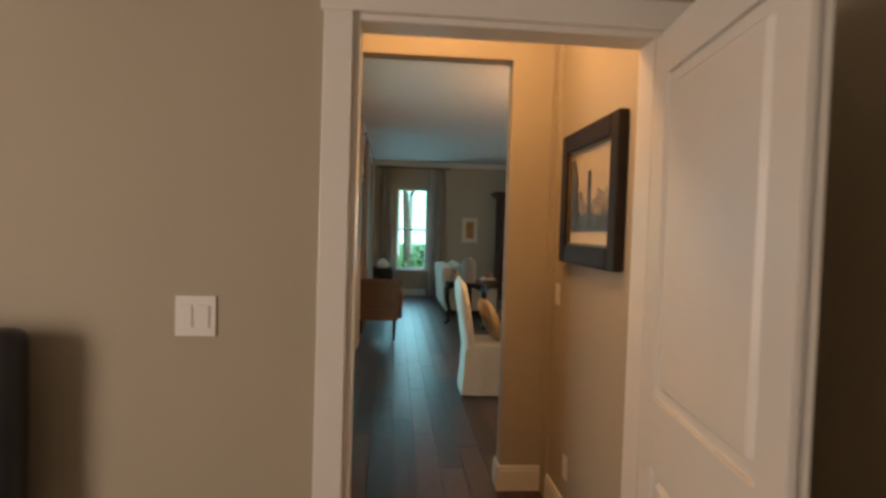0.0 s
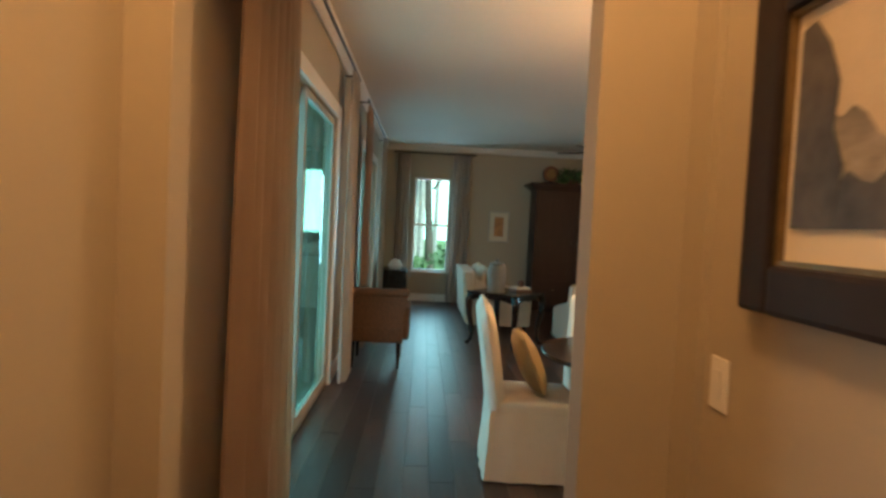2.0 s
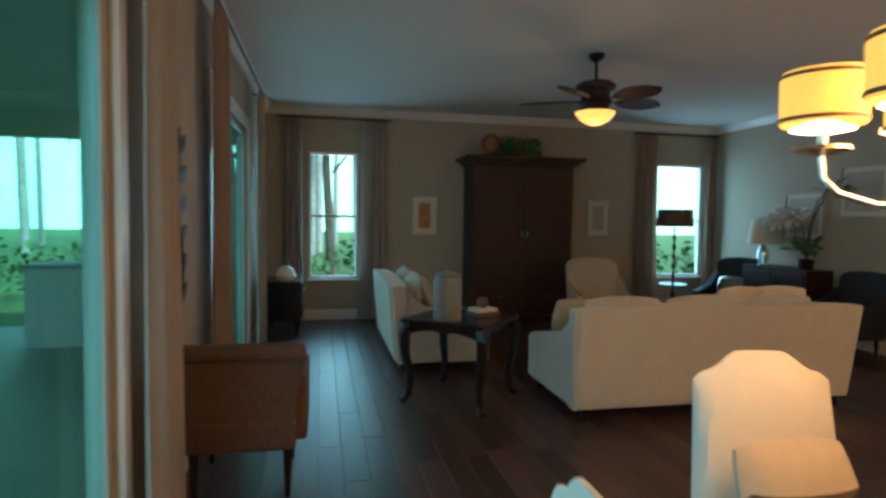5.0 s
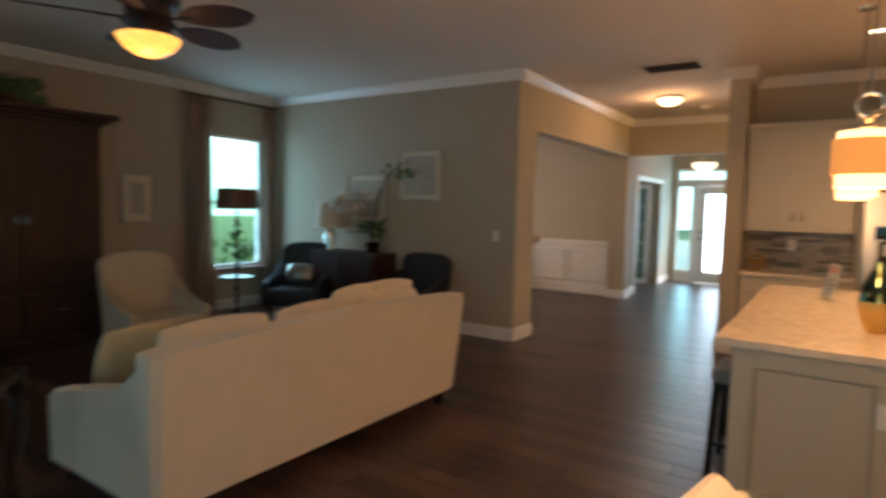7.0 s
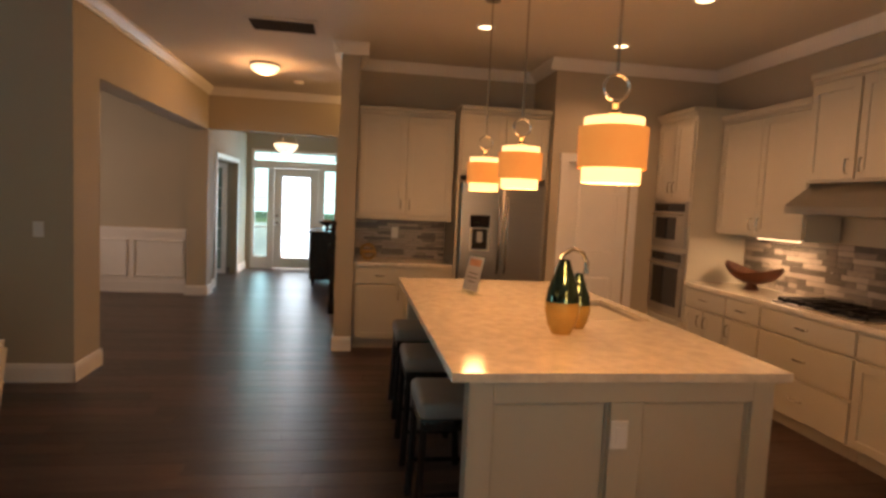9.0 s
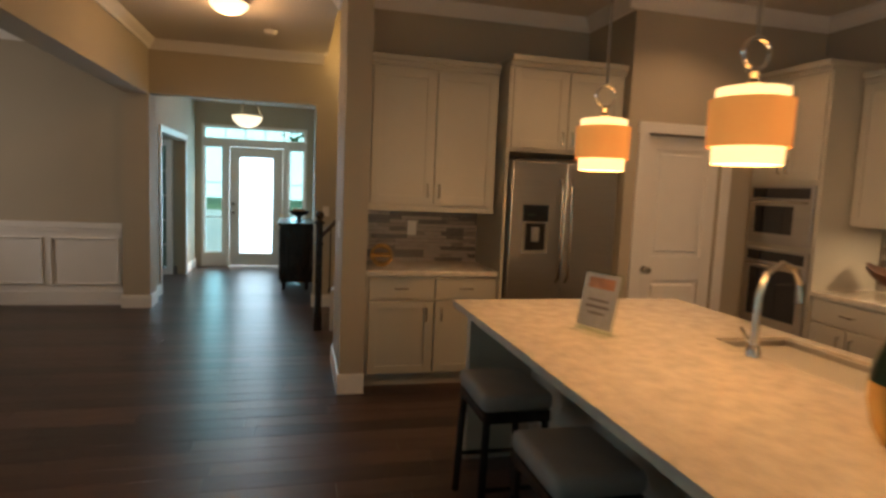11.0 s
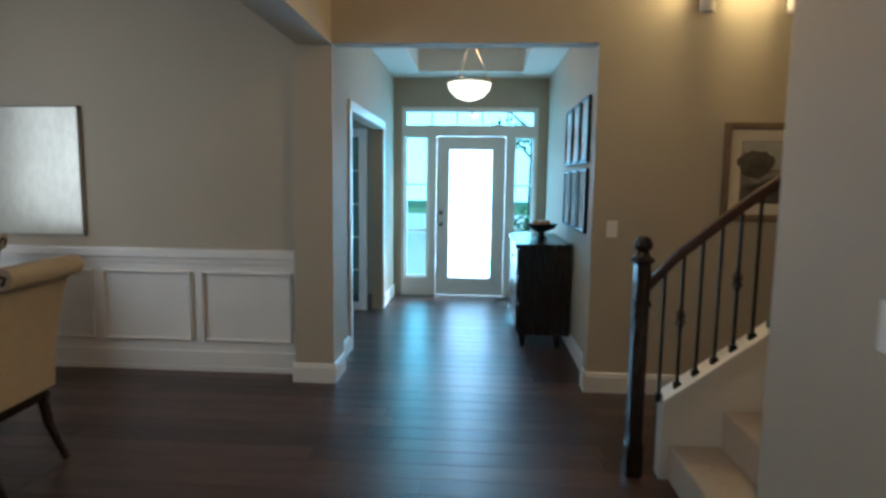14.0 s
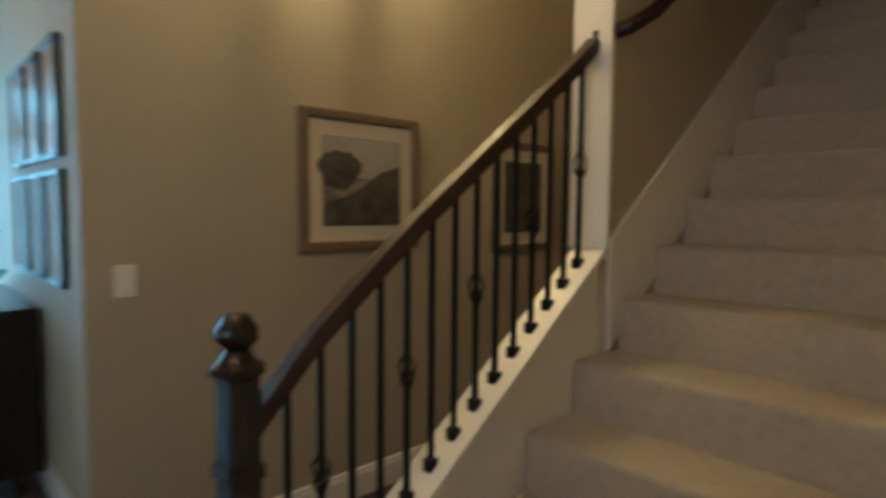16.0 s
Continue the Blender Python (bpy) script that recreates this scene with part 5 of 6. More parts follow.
# knotted ornament on the bar
kn = thing("knot_ornament", pose(7.98, 7.05, 0.914), "brass knotted rings ornament on the worktop", "ornament")
for i in range(3):
    part("ring", tube([pose(0, 0, 0.09, 60 * i, 40 * i, 50 * i) @ Vector((0.08 * math.cos(t), 0.08 * math.sin(t), 0)) for t in (2 * math.pi * j / 18 for j in range(19))], 0.011, 8), GOLD, kn, "", True)
pb = plate(pose(8.334, 6.75, 1.2, 0, 0, FW), "white wall outlet on the stone backsplash")
ov = cabinet("oven_tower", pose(7.59, 4.02, 0, 0, 0, 180), 0.68, 0.6, 0, 2.5, [("door", 0.02, 1.72, 0.33, 2.46, (0.3, 1.82, True)), ("door", 0.35, 1.72, 0.66, 2.46, (0.38, 1.82, True)), ("drawer_front", 0.02, 0.12, 0.66, 0.5, (0.34, 0.4, False))], "tall grey painted oven cabinet", toe=0.1, crown=0.08)
for z0, z1, nm, lb in ((0.55, 1.18, "wall_oven", "stainless steel wall oven built into the tower"), (1.22, 1.68, "microwave", "stainless built-in microwave above the oven")):
    o = thing(nm, pose(7.59, 4.02, 0, 0, 0, 180), lb, "oven")
    part("front", box(0.03, -0.03, z0, 0.65, -0.003, z1, 0.004), STEEL, o)
    part("window", box(0.10, -0.034, z0 + 0.08, 0.58 if nm == "wall_oven" else 0.48, -0.029, z1 - 0.16, 0.002), DARKG, o)
    part("control_panel", box(0.06, -0.034, z1 - 0.1, 0.62, -0.029, z1 - 0.02, 0.002), DARKG, o)
    part("handle", tube([(0.08, -0.03, z1 - 0.13), (0.08, -0.065, z1 - 0.13), (0.6, -0.065, z1 - 0.13), (0.6, -0.03, z1 - 0.13)], 0.009, 8), NICKEL, o, "", True)
x = 6.9
for w, n in ((0.62, 2), (0.44, 3), (0.9, 1), (0.86, 2), (0.86, 2)):
    fronts = []
    if n == 3:
        fronts = [("drawer_front", 0.01, 0.70, w - 0.01, 0.86, (w / 2, 0.78, False)), ("door", 0.01, 0.12, w - 0.01, 0.68, (0.06, 0.58, True))]
    elif n == 2:
        fronts = [("drawer_front", 0.01, 0.70, w - 0.01, 0.86, (w / 2, 0.78, False)), ("door", 0.01, 0.12, w / 2 - 0.005, 0.68, (w / 2 - 0.05, 0.58, True)), ("door", w / 2 + 0.005, 0.12, w - 0.01, 0.68, (w / 2 + 0.05, 0.58, True))]
    else:
        fronts = [("drawer_front", 0.01, a, w - 0.01, b, (w / 2, (a + b) / 2, False)) for a, b in ((0.12, 0.4), (0.42, 0.68), (0.70, 0.86))]
    cabinet("base_cabinet", pose(x, 4.0, 0, 0, 0, 180), w - 0.004, 0.59, 0, 0.875, fronts, "grey painted shaker base cabinet under the granite", toe=0.1)
    x -= w
wt3 = thing("range_worktop", pose(0, 0, 0), "cream granite worktop along the range wall", "worktop")
part("slab", box(3.2, 3.43, 0.877, 6.91, 4.03, 0.914, 0.004), GRAN, wt3)
for x, w in ((6.9, 1.12), (4.86, 0.86), (3.99, 0.78)):
    cabinet("wall_cabinet", pose(x, 3.74, 0, 0, 0, 180), w - 0.004, 0.31, 1.39, 2.42, [("door", 0.01, 1.4, w / 2 - 0.005, 2.41, (w / 2 - 0.05, 1.5, True)), ("door", w / 2 + 0.005, 1.4, w - 0.014, 2.41, (w / 2 + 0.05, 1.5, True))], "grey painted shaker wall cabinet with cornice", crown=0.08)
cabinet("hood_cabinet", pose(5.77, 3.78, 0, 0, 0, 180), 0.9, 0.35, 1.84, 2.58, [("door", 0.01, 1.86, 0.44, 2.56, (0.39, 1.95, True)), ("door", 0.46, 1.86, 0.89, 2.56, (0.51, 1.95, True))], "taller grey painted cabinet over the hood", crown=0.08)
hd = thing("range_hood", pose(5.32, 3.43, 0), "stainless steel under-cabinet range hood", "range hood")
bm = extrude([(0.0, 1.62), (0.52, 1.6), (0.52, 1.66), (0.3, 1.838), (0.0, 1.838)], -0.45, 0.45, pose(0, 0, 0, 0, 0, 90))
part("canopy", bm, STEEL, hd)
part("filter", box(-0.4, 0.05, 1.6, 0.4, 0.45, 1.612), BLACK, hd)
ct = thing("gas_cooktop", pose(5.38, 3.72, 0.914), "black gas cooktop with iron grates", "cooktop")
part("plate", box(-0.42, -0.24, 0.0, 0.42, 0.24, 0.015, 0.005), STEEL, ct)
for i in range(3):
    bm = bmesh.new()
    for a in (-0.12, 0, 0.12):
        box(-0.4 + i * 0.27 + 0.13 + a - 0.006, -0.2, 0.03, -0.4 + i * 0.27 + 0.13 + a + 0.006, 0.2, 0.045, bm=bm)
    for y in (-0.2, 0.0, 0.19):
        box(-0.4 + i * 0.27, y, 0.016, -0.4 + i * 0.27 + 0.26, y + 0.012, 0.045, bm=bm)
    part("grate", bm, BLACK, ct)
for i in range(5):
    part("knob", cyl(-0.3 + i * 0.15, 0.22, 0.015, 0.04, 0.018, seg=12), BLACK, ct)
bw = thing("boat_bowl", pose(6.45, 3.66, 0.914, 0, 0, 4), "dark bronze boat-shaped bowl on a foot", "bowl")
bm = bmesh.new()
rows = []
for i in range(17):
    u = -1 + i / 8
    wdt, rise = 0.13 * (1 - u * u) ** 0.6 + 0.004, 0.07 * u * u
    rows.append([bm.verts.new((0.34 * u, wdt * math.sin(v), 0.16 + rise - 0.11 * (1 - u * u) ** 0.5 * math.cos(v))) for v in (-1.5, -1.0, -0.5, 0, 0.5, 1.0, 1.5)])
for p, q in zip(rows, rows[1:]):
    for j in range(6):
        bm.faces.new((p[j], p[j + 1], q[j + 1], q[j]))
bmesh.ops.solidify(bm, geom=bm.faces[:], thickness=0.008)
part("bowl", bm, BROWNL, bw, "", True)
part("foot", lathe([(0.07, 0.0), (0.05, 0.02), (0.04, 0.06), (0.0, 0.06)], 16), BROWNL, bw, "", True)
uc = thing("under_cabinet_light", pose(6.3, 3.55, 1.375), "slim lit under-cabinet light bar", "lamp")
part("housing", box(-0.25, -0.03, 0, 0.25, 0.03, 0.013), PLATE, uc)
part("lens", box(-0.24, -0.02, -0.006, 0.24, 0.02, 0.0), BULB, uc, "lit lens")
for x in (6.55, 5.85):
    plate(pose(x, 3.398, 1.16, 0, 0, 180), "white wall outlet on the stone backsplash")
lamp("AREA", "under_cabinet_bulb", look((6.3, 3.6, 1.35), (6.3, 3.6, 0)), 7, (1, 0.75, 0.45), size=0.5, size_y=0.06)

# ---- hallway ceiling ----
for x, y in ((8.95, 8.3),):
    f = thing("flush_ceiling_light", pose(x, y, H), "lit flush bowl ceiling light with bronze rim", "ceiling light")
    part("rim", lathe([(0.0, 0.0), (0.17, 0.0), (0.175, -0.03), (0.16, -0.035)], 32), NICKEL, f, "", True)
    part("bowl", lathe([(0.165, -0.03), (0.155, -0.06), (0.11, -0.1), (0.05, -0.12), (0.0, -0.125)], 32), BOWLG, f, "lit alabaster glass bowl", True)
    lamp("POINT", "flush_bulb", pose(x, y, H - 0.22), 22, WARM, soft=0.12)
vt = thing("ceiling_vent", pose(7.28, 7.9, H), "white return air vent with slats", "vent")
part("frame", many((-0.22, -0.32, -0.012, 0.22, -0.28, -0.001), (-0.22, 0.28, -0.012, 0.22, 0.32, -0.001), (-0.22, -0.28, -0.012, -0.18, 0.28, -0.001), (0.18, -0.28, -0.012, 0.22, 0.28, -0.001)), CEIL, vt)
part("backing", box(-0.18, -0.28, -0.004, 0.18, 0.28, -0.001), VENTD, vt)
for i in range(14):
    part("slat", merge(bmesh.new(), box(-0.18, -0.009, -0.002, 0.18, 0.009, 0.0), pose(0, -0.26 + i * 0.04, -0.008, 40, 0, 0)), VENTD, vt)
sm = thing("smoke_detector", pose(9.9, 8.0, H), "small round white smoke detector", "smoke detector")
part("body", lathe([(0.0, -0.04), (0.05, -0.038), (0.065, -0.02), (0.07, 0.0)], 24), PLATE, sm, "", True)

# ---- dining room ----
ws = thing("wainscot", pose(0, 0, 0), "white panelled wainscot with chair rail", "wainscot", "", "structure")
part("backing", box(11.04, 9.66, 0.0, 11.048, 12.9, 0.9), TRIM, ws)
bm = bmesh.new()
box(11.0, 9.66, 0.9, 11.05, 12.9, 0.975, 0.01, bm)
box(11.02, 9.66, 0.86, 11.045, 12.9, 0.9, 0.005, bm)
part("chair_rail", bm, TRIM, ws)
bm = bmesh.new()
box(11.02, 9.66, 0.0, 11.05, 12.9, 0.16, 0.004, bm)
box(11.01, 9.66, 0.0, 11.05, 12.9, 0.04, 0.004, bm)
part("skirting", bm, TRIM, ws)
for i in range(4):
    y0 = 9.74 + i * 0.8
    bm = bmesh.new()
    for a in ((y0, 0.24, y0 + 0.025, 0.8), (y0 + 0.7, 0.24, y0 + 0.725, 0.8), (y0 + 0.025, 0.24, y0 + 0.7, 0.265), (y0 + 0.025, 0.775, y0 + 0.7, 0.8)):
        box(11.012, a[0], a[1], 11.04, a[2], a[3], 0.009, bm, 1)
    part("panel_moulding", bm, TRIM, ws)
framed(pose(11.05, 11.82, 1.56, 0, 0, FW), 0.86, 1.0, 0.012, 0.0, CANVAS, SILVER, "large silvery abstract canvas above the wainscot")
plate(pose(11.035, 11.35, 0.4, 0, 0, FW), "white wall outlet in the wainscot panel")


def scroll_chair():
    c = thing("scroll_dining_chair", pose(0, 0, 0), "beige upholstered dining chair with scrolled back", "chair", "dining room chairs")
    prof = [(-0.2, 0.46), (-0.23, 0.65), (-0.29, 0.88), (-0.34, 1.02), (-0.38, 1.08)] + [(-0.44 + 0.055 * math.cos(q), 1.055 + 0.055 * math.sin(q)) for q in (0.9, 1.4, 1.9, 2.5, 3.1, 3.7, 4.3, 4.9)] + [(-0.405, 0.99), (-0.37, 0.88), (-0.32, 0.65), (-0.3, 0.40)]
    bm = extrude(prof, -0.25, 0.25, pose(0, 0, 0, 0, 0, 90))
    bmesh.ops.transform(bm, matrix=pose(0, 0, 0, 0, 0, 180), verts=bm.verts[:])
    part("backrest", bm, BEIGEF, c, "", True)
    part("seat", soft(-0.26, -0.27, 0.36, 0.26, 0.27, 0.5, 0.05), BEIGEF, c, "", True)
    part("seat_rail", box(-0.25, -0.25, 0.33, 0.25, 0.27, 0.365, 0.006), ESP, c)
    for s in (-1, 1):
        part("leg", tube([(s * 0.22, -0.23, 0.37), (s * 0.22, -0.24, 0.2), (s * 0.22, -0.235, 0.0)], [0.03, 0.024, 0.016], 8), ESP, c)
        part("leg", tube([(s * 0.22, 0.24, 0.37), (s * 0.22, 0.27, 0.2), (s * 0.22, 0.36, 0.0)], [0.03, 0.024, 0.018], 8), ESP, c)
        part("piping", tube([(s * 0.252, 0.25, 0.44), (s * 0.252, 0.33, 0.85), (s * 0.252, 0.385, 1.03), (s * 0.252, 0.425, 1.075), (s * 0.252, 0.465, 1.06), (s * 0.252, 0.45, 1.03)], 0.008, 6), ESP, c)
    return c


dc = scroll_chair()
placed(dc, 9.3, 10.86, 0, 182)
copy_thing(dc, pose(8.55, 10.9, 0, 0, 0, 178))
copy_thing(dc, pose(10.1, 11.85, 0, 0, 0, -80))
dt = thing("dining_table", pose(8.9, 11.72, 0), "dark wooden rectangular dining table", "table")
part("tabletop", box(-0.85, -0.5, 0.71, 0.85, 0.5, 0.76, 0.012), ESP, dt)
for x in (-0.72, 0.72):
    for y in (-0.38, 0.38):
        part("leg", lathe([(0.03, 0.0), (0.04, 0.3), (0.05, 0.71)], 12, pose(x, y, 0), None, True), ESP, dt)
# ---- foyer ----
fb = thing("foyer_pendant", pose(12.3, 8.42, 0), "lit alabaster bowl pendant on three rods", "pendant lamp")
part("canopy", lathe([(0.0, 3.13), (0.07, 3.13), (0.05, 3.1), (0.0, 3.09)], 20), NICKEL, fb, "", True)
part("bowl", lathe([(0.2, 2.45), (0.205, 2.44), (0.19, 2.38), (0.13, 2.32), (0.06, 2.29), (0.0, 2.285)], 36), BOWLG, fb, "lit alabaster glass bowl", True)
part("rim", tube([(0.203 * math.cos(t), 0.203 * math.sin(t), 2.45) for t in (2 * math.pi * i / 32 for i in range(33))], 0.008, 8), NICKEL, fb, "", True)
for i in range(3):
    a = 2 * math.pi * i / 3 + 0.5
    part("rod", tube([(0.2 * math.cos(a), 0.2 * math.sin(a), 2.45), (0.015 * math.cos(a), 0.015 * math.sin(a), 2.86), (0, 0, 3.1)], 0.005, 6), NICKEL, fb)
part("finial", lathe([(0.0, 2.25), (0.012, 2.26), (0.008, 2.29)], 10), NICKEL, fb, "", True)
lamp("POINT", "foyer_bulb", pose(12.3, 8.42, 2.68), 9, WARM, soft=0.1)
ds = cabinet("foyer_dresser", pose(13.16, 7.93, 0, 0, 0, 180), 1.2, 0.47, 0.12, 0.93, [("drawer_front", 0.04, a, 1.16, b, (0.6, (a + b) / 2, False)) for a, b in ((0.15, 0.39), (0.41, 0.65), (0.67, 0.91))], "black wooden dresser against the foyer wall", category="dresser", material=ESP)
part("top", box(-0.03, -0.04, 0.93, 1.23, 0.47, 0.97, 0.01), ESP, ds)
for x in (0.05, 1.15):
    for y in (0.05, 0.37):
        part("foot", lathe([(0.018, 0.0), (0.035, 0.12)], 10, pose(x, y, 0), None, True), ESP, ds)
fbw = thing("footed_bowl", pose(12.5, 7.68, 0.97), "dark footed bowl with orange fruit", "bowl")
part("bowl", lathe([(0.07, 0.0), (0.03, 0.03), (0.03, 0.06), (0.12, 0.1), (0.16, 0.15), (0.155, 0.15), (0.1, 0.11), (0.0, 0.08)], 24), BLACK, fbw, "", True)
for i in range(4):
    part("fruit", lathe([(0.0, -0.04), (0.03, -0.028), (0.04, 0.0), (0.03, 0.028), (0.0, 0.038)], 12, pose(0.055 * math.cos(i * 1.6), 0.055 * math.sin(i * 1.6), 0.15)), PICTO, fbw, "orange fruit", True)
for i in range(3):
    for z, mt in ((1.95, PICTO), (1.38, CANVAS)):
        framed(pose(11.55 + i * 0.42, 7.44, z, 0, 0, 180), 0.36, 0.52, 0.025, 0.0, BLACK, mt, "narrow black framed print on the foyer wall", group="foyer prints")

# ---- stair ----
RUN, RISE, N, Y0, SX0, SX1 = 0.257, 0.192, 17, 7.29, 8.51, 9.58
stair = thing("staircase", pose(0, 0, 0), "beige carpeted staircase with white stringer", "staircase")
for i in range(N):
    y = Y0 - i * RUN
    part("step", soft(SX0 + 0.012, y - RUN - 0.02, max(0.0, RISE * (i - 1)), SX1, y + 0.02, RISE * (i + 1), 0.022), CARPET, stair, "", True)


def rake(y):
    return 0.455 + 0.745 * (7.28 - y)


YB = 6.12
side = [(Y0 + 0.06, 0.0), (Y0 + 0.06, rake(Y0 + 0.06)), (YB, rake(YB)), (YB, 0.0)]
part("stringer", extrude(side, -9.66, -9.58, pose(0, 0, 0, 0, 0, 90)), TRIM, stair)
part("stringer_cap", extrude([(Y0 + 0.06, rake(Y0 + 0.06)), (Y0 + 0.06, rake(Y0 + 0.06) + 0.025), (YB, rake(YB) + 0.025), (YB, rake(YB))], -9.69, -9.555, pose(0, 0, 0, 0, 0, 90)), TRIM, stair)
part("wall_skirt", extrude([(Y0, 0.1), (Y0, 0.42), (2.3, 0.42 + 0.72 * (Y0 - 2.3)), (2.3, 0.1)], -8.522, -8.512, pose(0, 0, 0, 0, 0, 90)), TRIM, stair)
structure("wall_stair_east", many((9.55, 2.2, 0, 9.69, YB, 5.6)), WALL, "greige painted wall beside the upper stair", "wall")
part("upper_skirt", extrude([(YB - 0.01, rake(YB) - 0.35), (YB - 0.01, rake(YB) + 0.06), (2.3, rake(2.3) + 0.06), (2.3, rake(2.3) - 0.35)], -9.549, -9.538, pose(0, 0, 0, 0, 0, 90)), TRIM, stair)
structure("stair_wall_trim", many((9.54, YB, rake(YB) + 0.025, 9.70, YB + 0.02, 5.5)), TRIM, "white trim at the stair wall end", "trim")
rl = thing("stair_balustrade", pose(0, 0, 0), "dark wooden handrail with black iron balusters", "balustrade")
nw = part("newel_post", many((9.585, 7.44, 0.0, 9.655, 7.51, 1.12)), ESP, rl, "square dark wooden newel post")
part("newel_cap", lathe([(0.045, 1.12), (0.058, 1.13), (0.058, 1.145), (0.036, 1.16), (0.028, 1.18), (0.045, 1.2), (0.045, 1.225), (0.025, 1.255), (0.0, 1.26)], 16, pose(9.62, 7.475, 0)), ESP, nw, "", True)
part("newel_collar", box(9.577, 7.432, 0.9, 9.663, 7.518, 0.93, 0.004), ESP, nw)
part("newel_foot", box(9.577, 7.432, 0.0, 9.663, 7.518, 0.18, 0.004), ESP, nw)
hr = [(0.030, 0.0), (0.032, 0.03), (0.022, 0.055), (-0.022, 0.055), (-0.032, 0.03), (-0.030, 0.0)]
bm = bmesh.new()
pts = [(7.45, rake(7.28) + 0.52), (7.3, rake(7.3) + 0.70), (7.0, rake(7.0) + 0.73), (YB + 0.12, rake(YB + 0.12) + 0.73), (YB - 0.02, rake(YB) + 0.76)]
rg = [[bm.verts.new((9.62 + o, y, z + u)) for o, u in hr] for y, z in pts]
for p, q in zip(rg, rg[1:]):
    for i in range(6):
        bm.faces.new((p[i], p[(i + 1) % 6], q[(i + 1) % 6], q[i]))
bm.faces.new(rg[0])
bm.faces.new(rg[-1][::-1])
part("handrail", bm, MAHO, rl, "reddish dark wooden handrail", True)
part("upper_handrail", tube([(9.62, YB, rake(YB) + 0.79), (9.5, YB - 0.02, rake(YB) + 0.8), (9.47, YB - 0.15, rake(YB) + 0.88), (9.47, 2.4, rake(2.4) + 0.8)], 0.026, 10), MAHO, rl, "", True)
nb = 14
for i in range(nb):
    y = 7.36 - i * (7.36 - YB - 0.08) / (nb - 1)
    z0, z1 = rake(y) + 0.02, rake(y) + 0.735
    bm = box(9.613, y - 0.007, z0, 9.627, y + 0.007, z1)
    if i % 3 == 1:
        zm = z0 + 0.36
        for k in range(4):
            a = k * math.pi / 2
            tube([(9.62, y, zm - 0.06), (9.62 + 0.022 * math.cos(a), y + 0.022 * math.sin(a), zm - 0.02), (9.62 + 0.022 * math.cos(a + 0.8), y + 0.022 * math.sin(a + 0.8), zm + 0.02), (9.62, y, zm + 0.06)], 0.004, 5, bm)
    bl = part("baluster", bm, BLACK, rl)
    part("shoe", box(9.603, y - 0.017, z0 - 0.012, 9.637, y + 0.017, z0 + 0.03, 0.006), BLACK, bl)
sp = framed(pose(10.85, 6.27, 1.61, 0, 0, FW), 0.72, 0.68, 0.05, 0.075, TAUPEF, PICT, "weathered wooden frame with a tree landscape print", group="stair hall pictures")
rng = random.Random(5)
part("sky_area", box(-0.23, -0.0178, 0.02, 0.23, -0.0162, 0.212), CANVAS, sp)
part("tree_shape", extrude([(-0.2 + 0.11 * math.cos(t) * (1 + 0.25 * rng.random()) + 0.06, 0.06 + 0.08 * math.sin(t) * (1 + 0.3 * rng.random())) for t in (2 * math.pi * i / 24 for i in range(24))], -0.0202, -0.018), PICTD, sp)
part("hillside", extrude([(-0.23, -0.212), (-0.23, -0.1), (-0.1, -0.07), (0.0, -0.02), (0.1, 0.05), (0.23, 0.09), (0.23, -0.212)], -0.0218, -0.0204), PICTD, sp)
framed(pose(10.85, 5.0, 1.56, 0, 0, FW), 0.62, 0.7, 0.05, 0.075, TAUPEF, PICTD, "weathered wooden frame with a dark print", group="stair hall pictures")
plate(pose(10.85, 7.36, 1.2, 0, 0, FW), "white rocker switch plate at the corner")
plate(pose(7.95, 7.38, 1.2, 0, 0, 180), "white double switch plate on the divider wall", True)
for y in (6.82, 6.25):
    s = thing("wall_sconce", pose(10.85, y, 2.72, 0, 0, FW), "slim white cylinder wall sconce, lit upwards", "sconce", "stair sconces")
    part("backplate", box(-0.04, -0.02, -0.02, 0.04, -0.001, 0.12, 0.004), NICKEL, s)
    part("shade", lathe([(0.045, -0.06), (0.05, -0.05), (0.05, 0.2), (0.046, 0.2), (0.046, -0.05), (0.0, -0.05)], 24, pose(0, -0.075, 0)), PLATE, s, "white cylinder shade", True)
    lamp("POINT", "sconce_bulb", pose(10.72, y, 3.02), 40, (1.0, 0.66, 0.25), soft=0.04)
lamp("POINT", "chandelier_bulbs", pose(1.64, 5.84, 1.72), 42, WARM, soft=0.28)
lamp("POINT", "chandelier_uplight", pose(1.64, 5.84, 2.05), 16, WARM, soft=0.2)
lamp("POINT", "fan_bulb", pose(2.72, 9.96, 2.3), 6, WARM, soft=0.12)
# added ceiling light, out of view, brightens the small hall
hl = thing("hall_ceiling_light", pose(0.2, 2.5, H), "added flush fill light, out of view, in the small hall", "ceiling light")
part("bowl", lathe([(0.15, 0.0), (0.14, -0.05), (0.08, -0.09), (0.0, -0.1)], 24), BOWLG, hl, "", True)
lamp("POINT", "hall_bulb", pose(0.2, 2.5, H - 0.25), 34, WARM, soft=0.12)

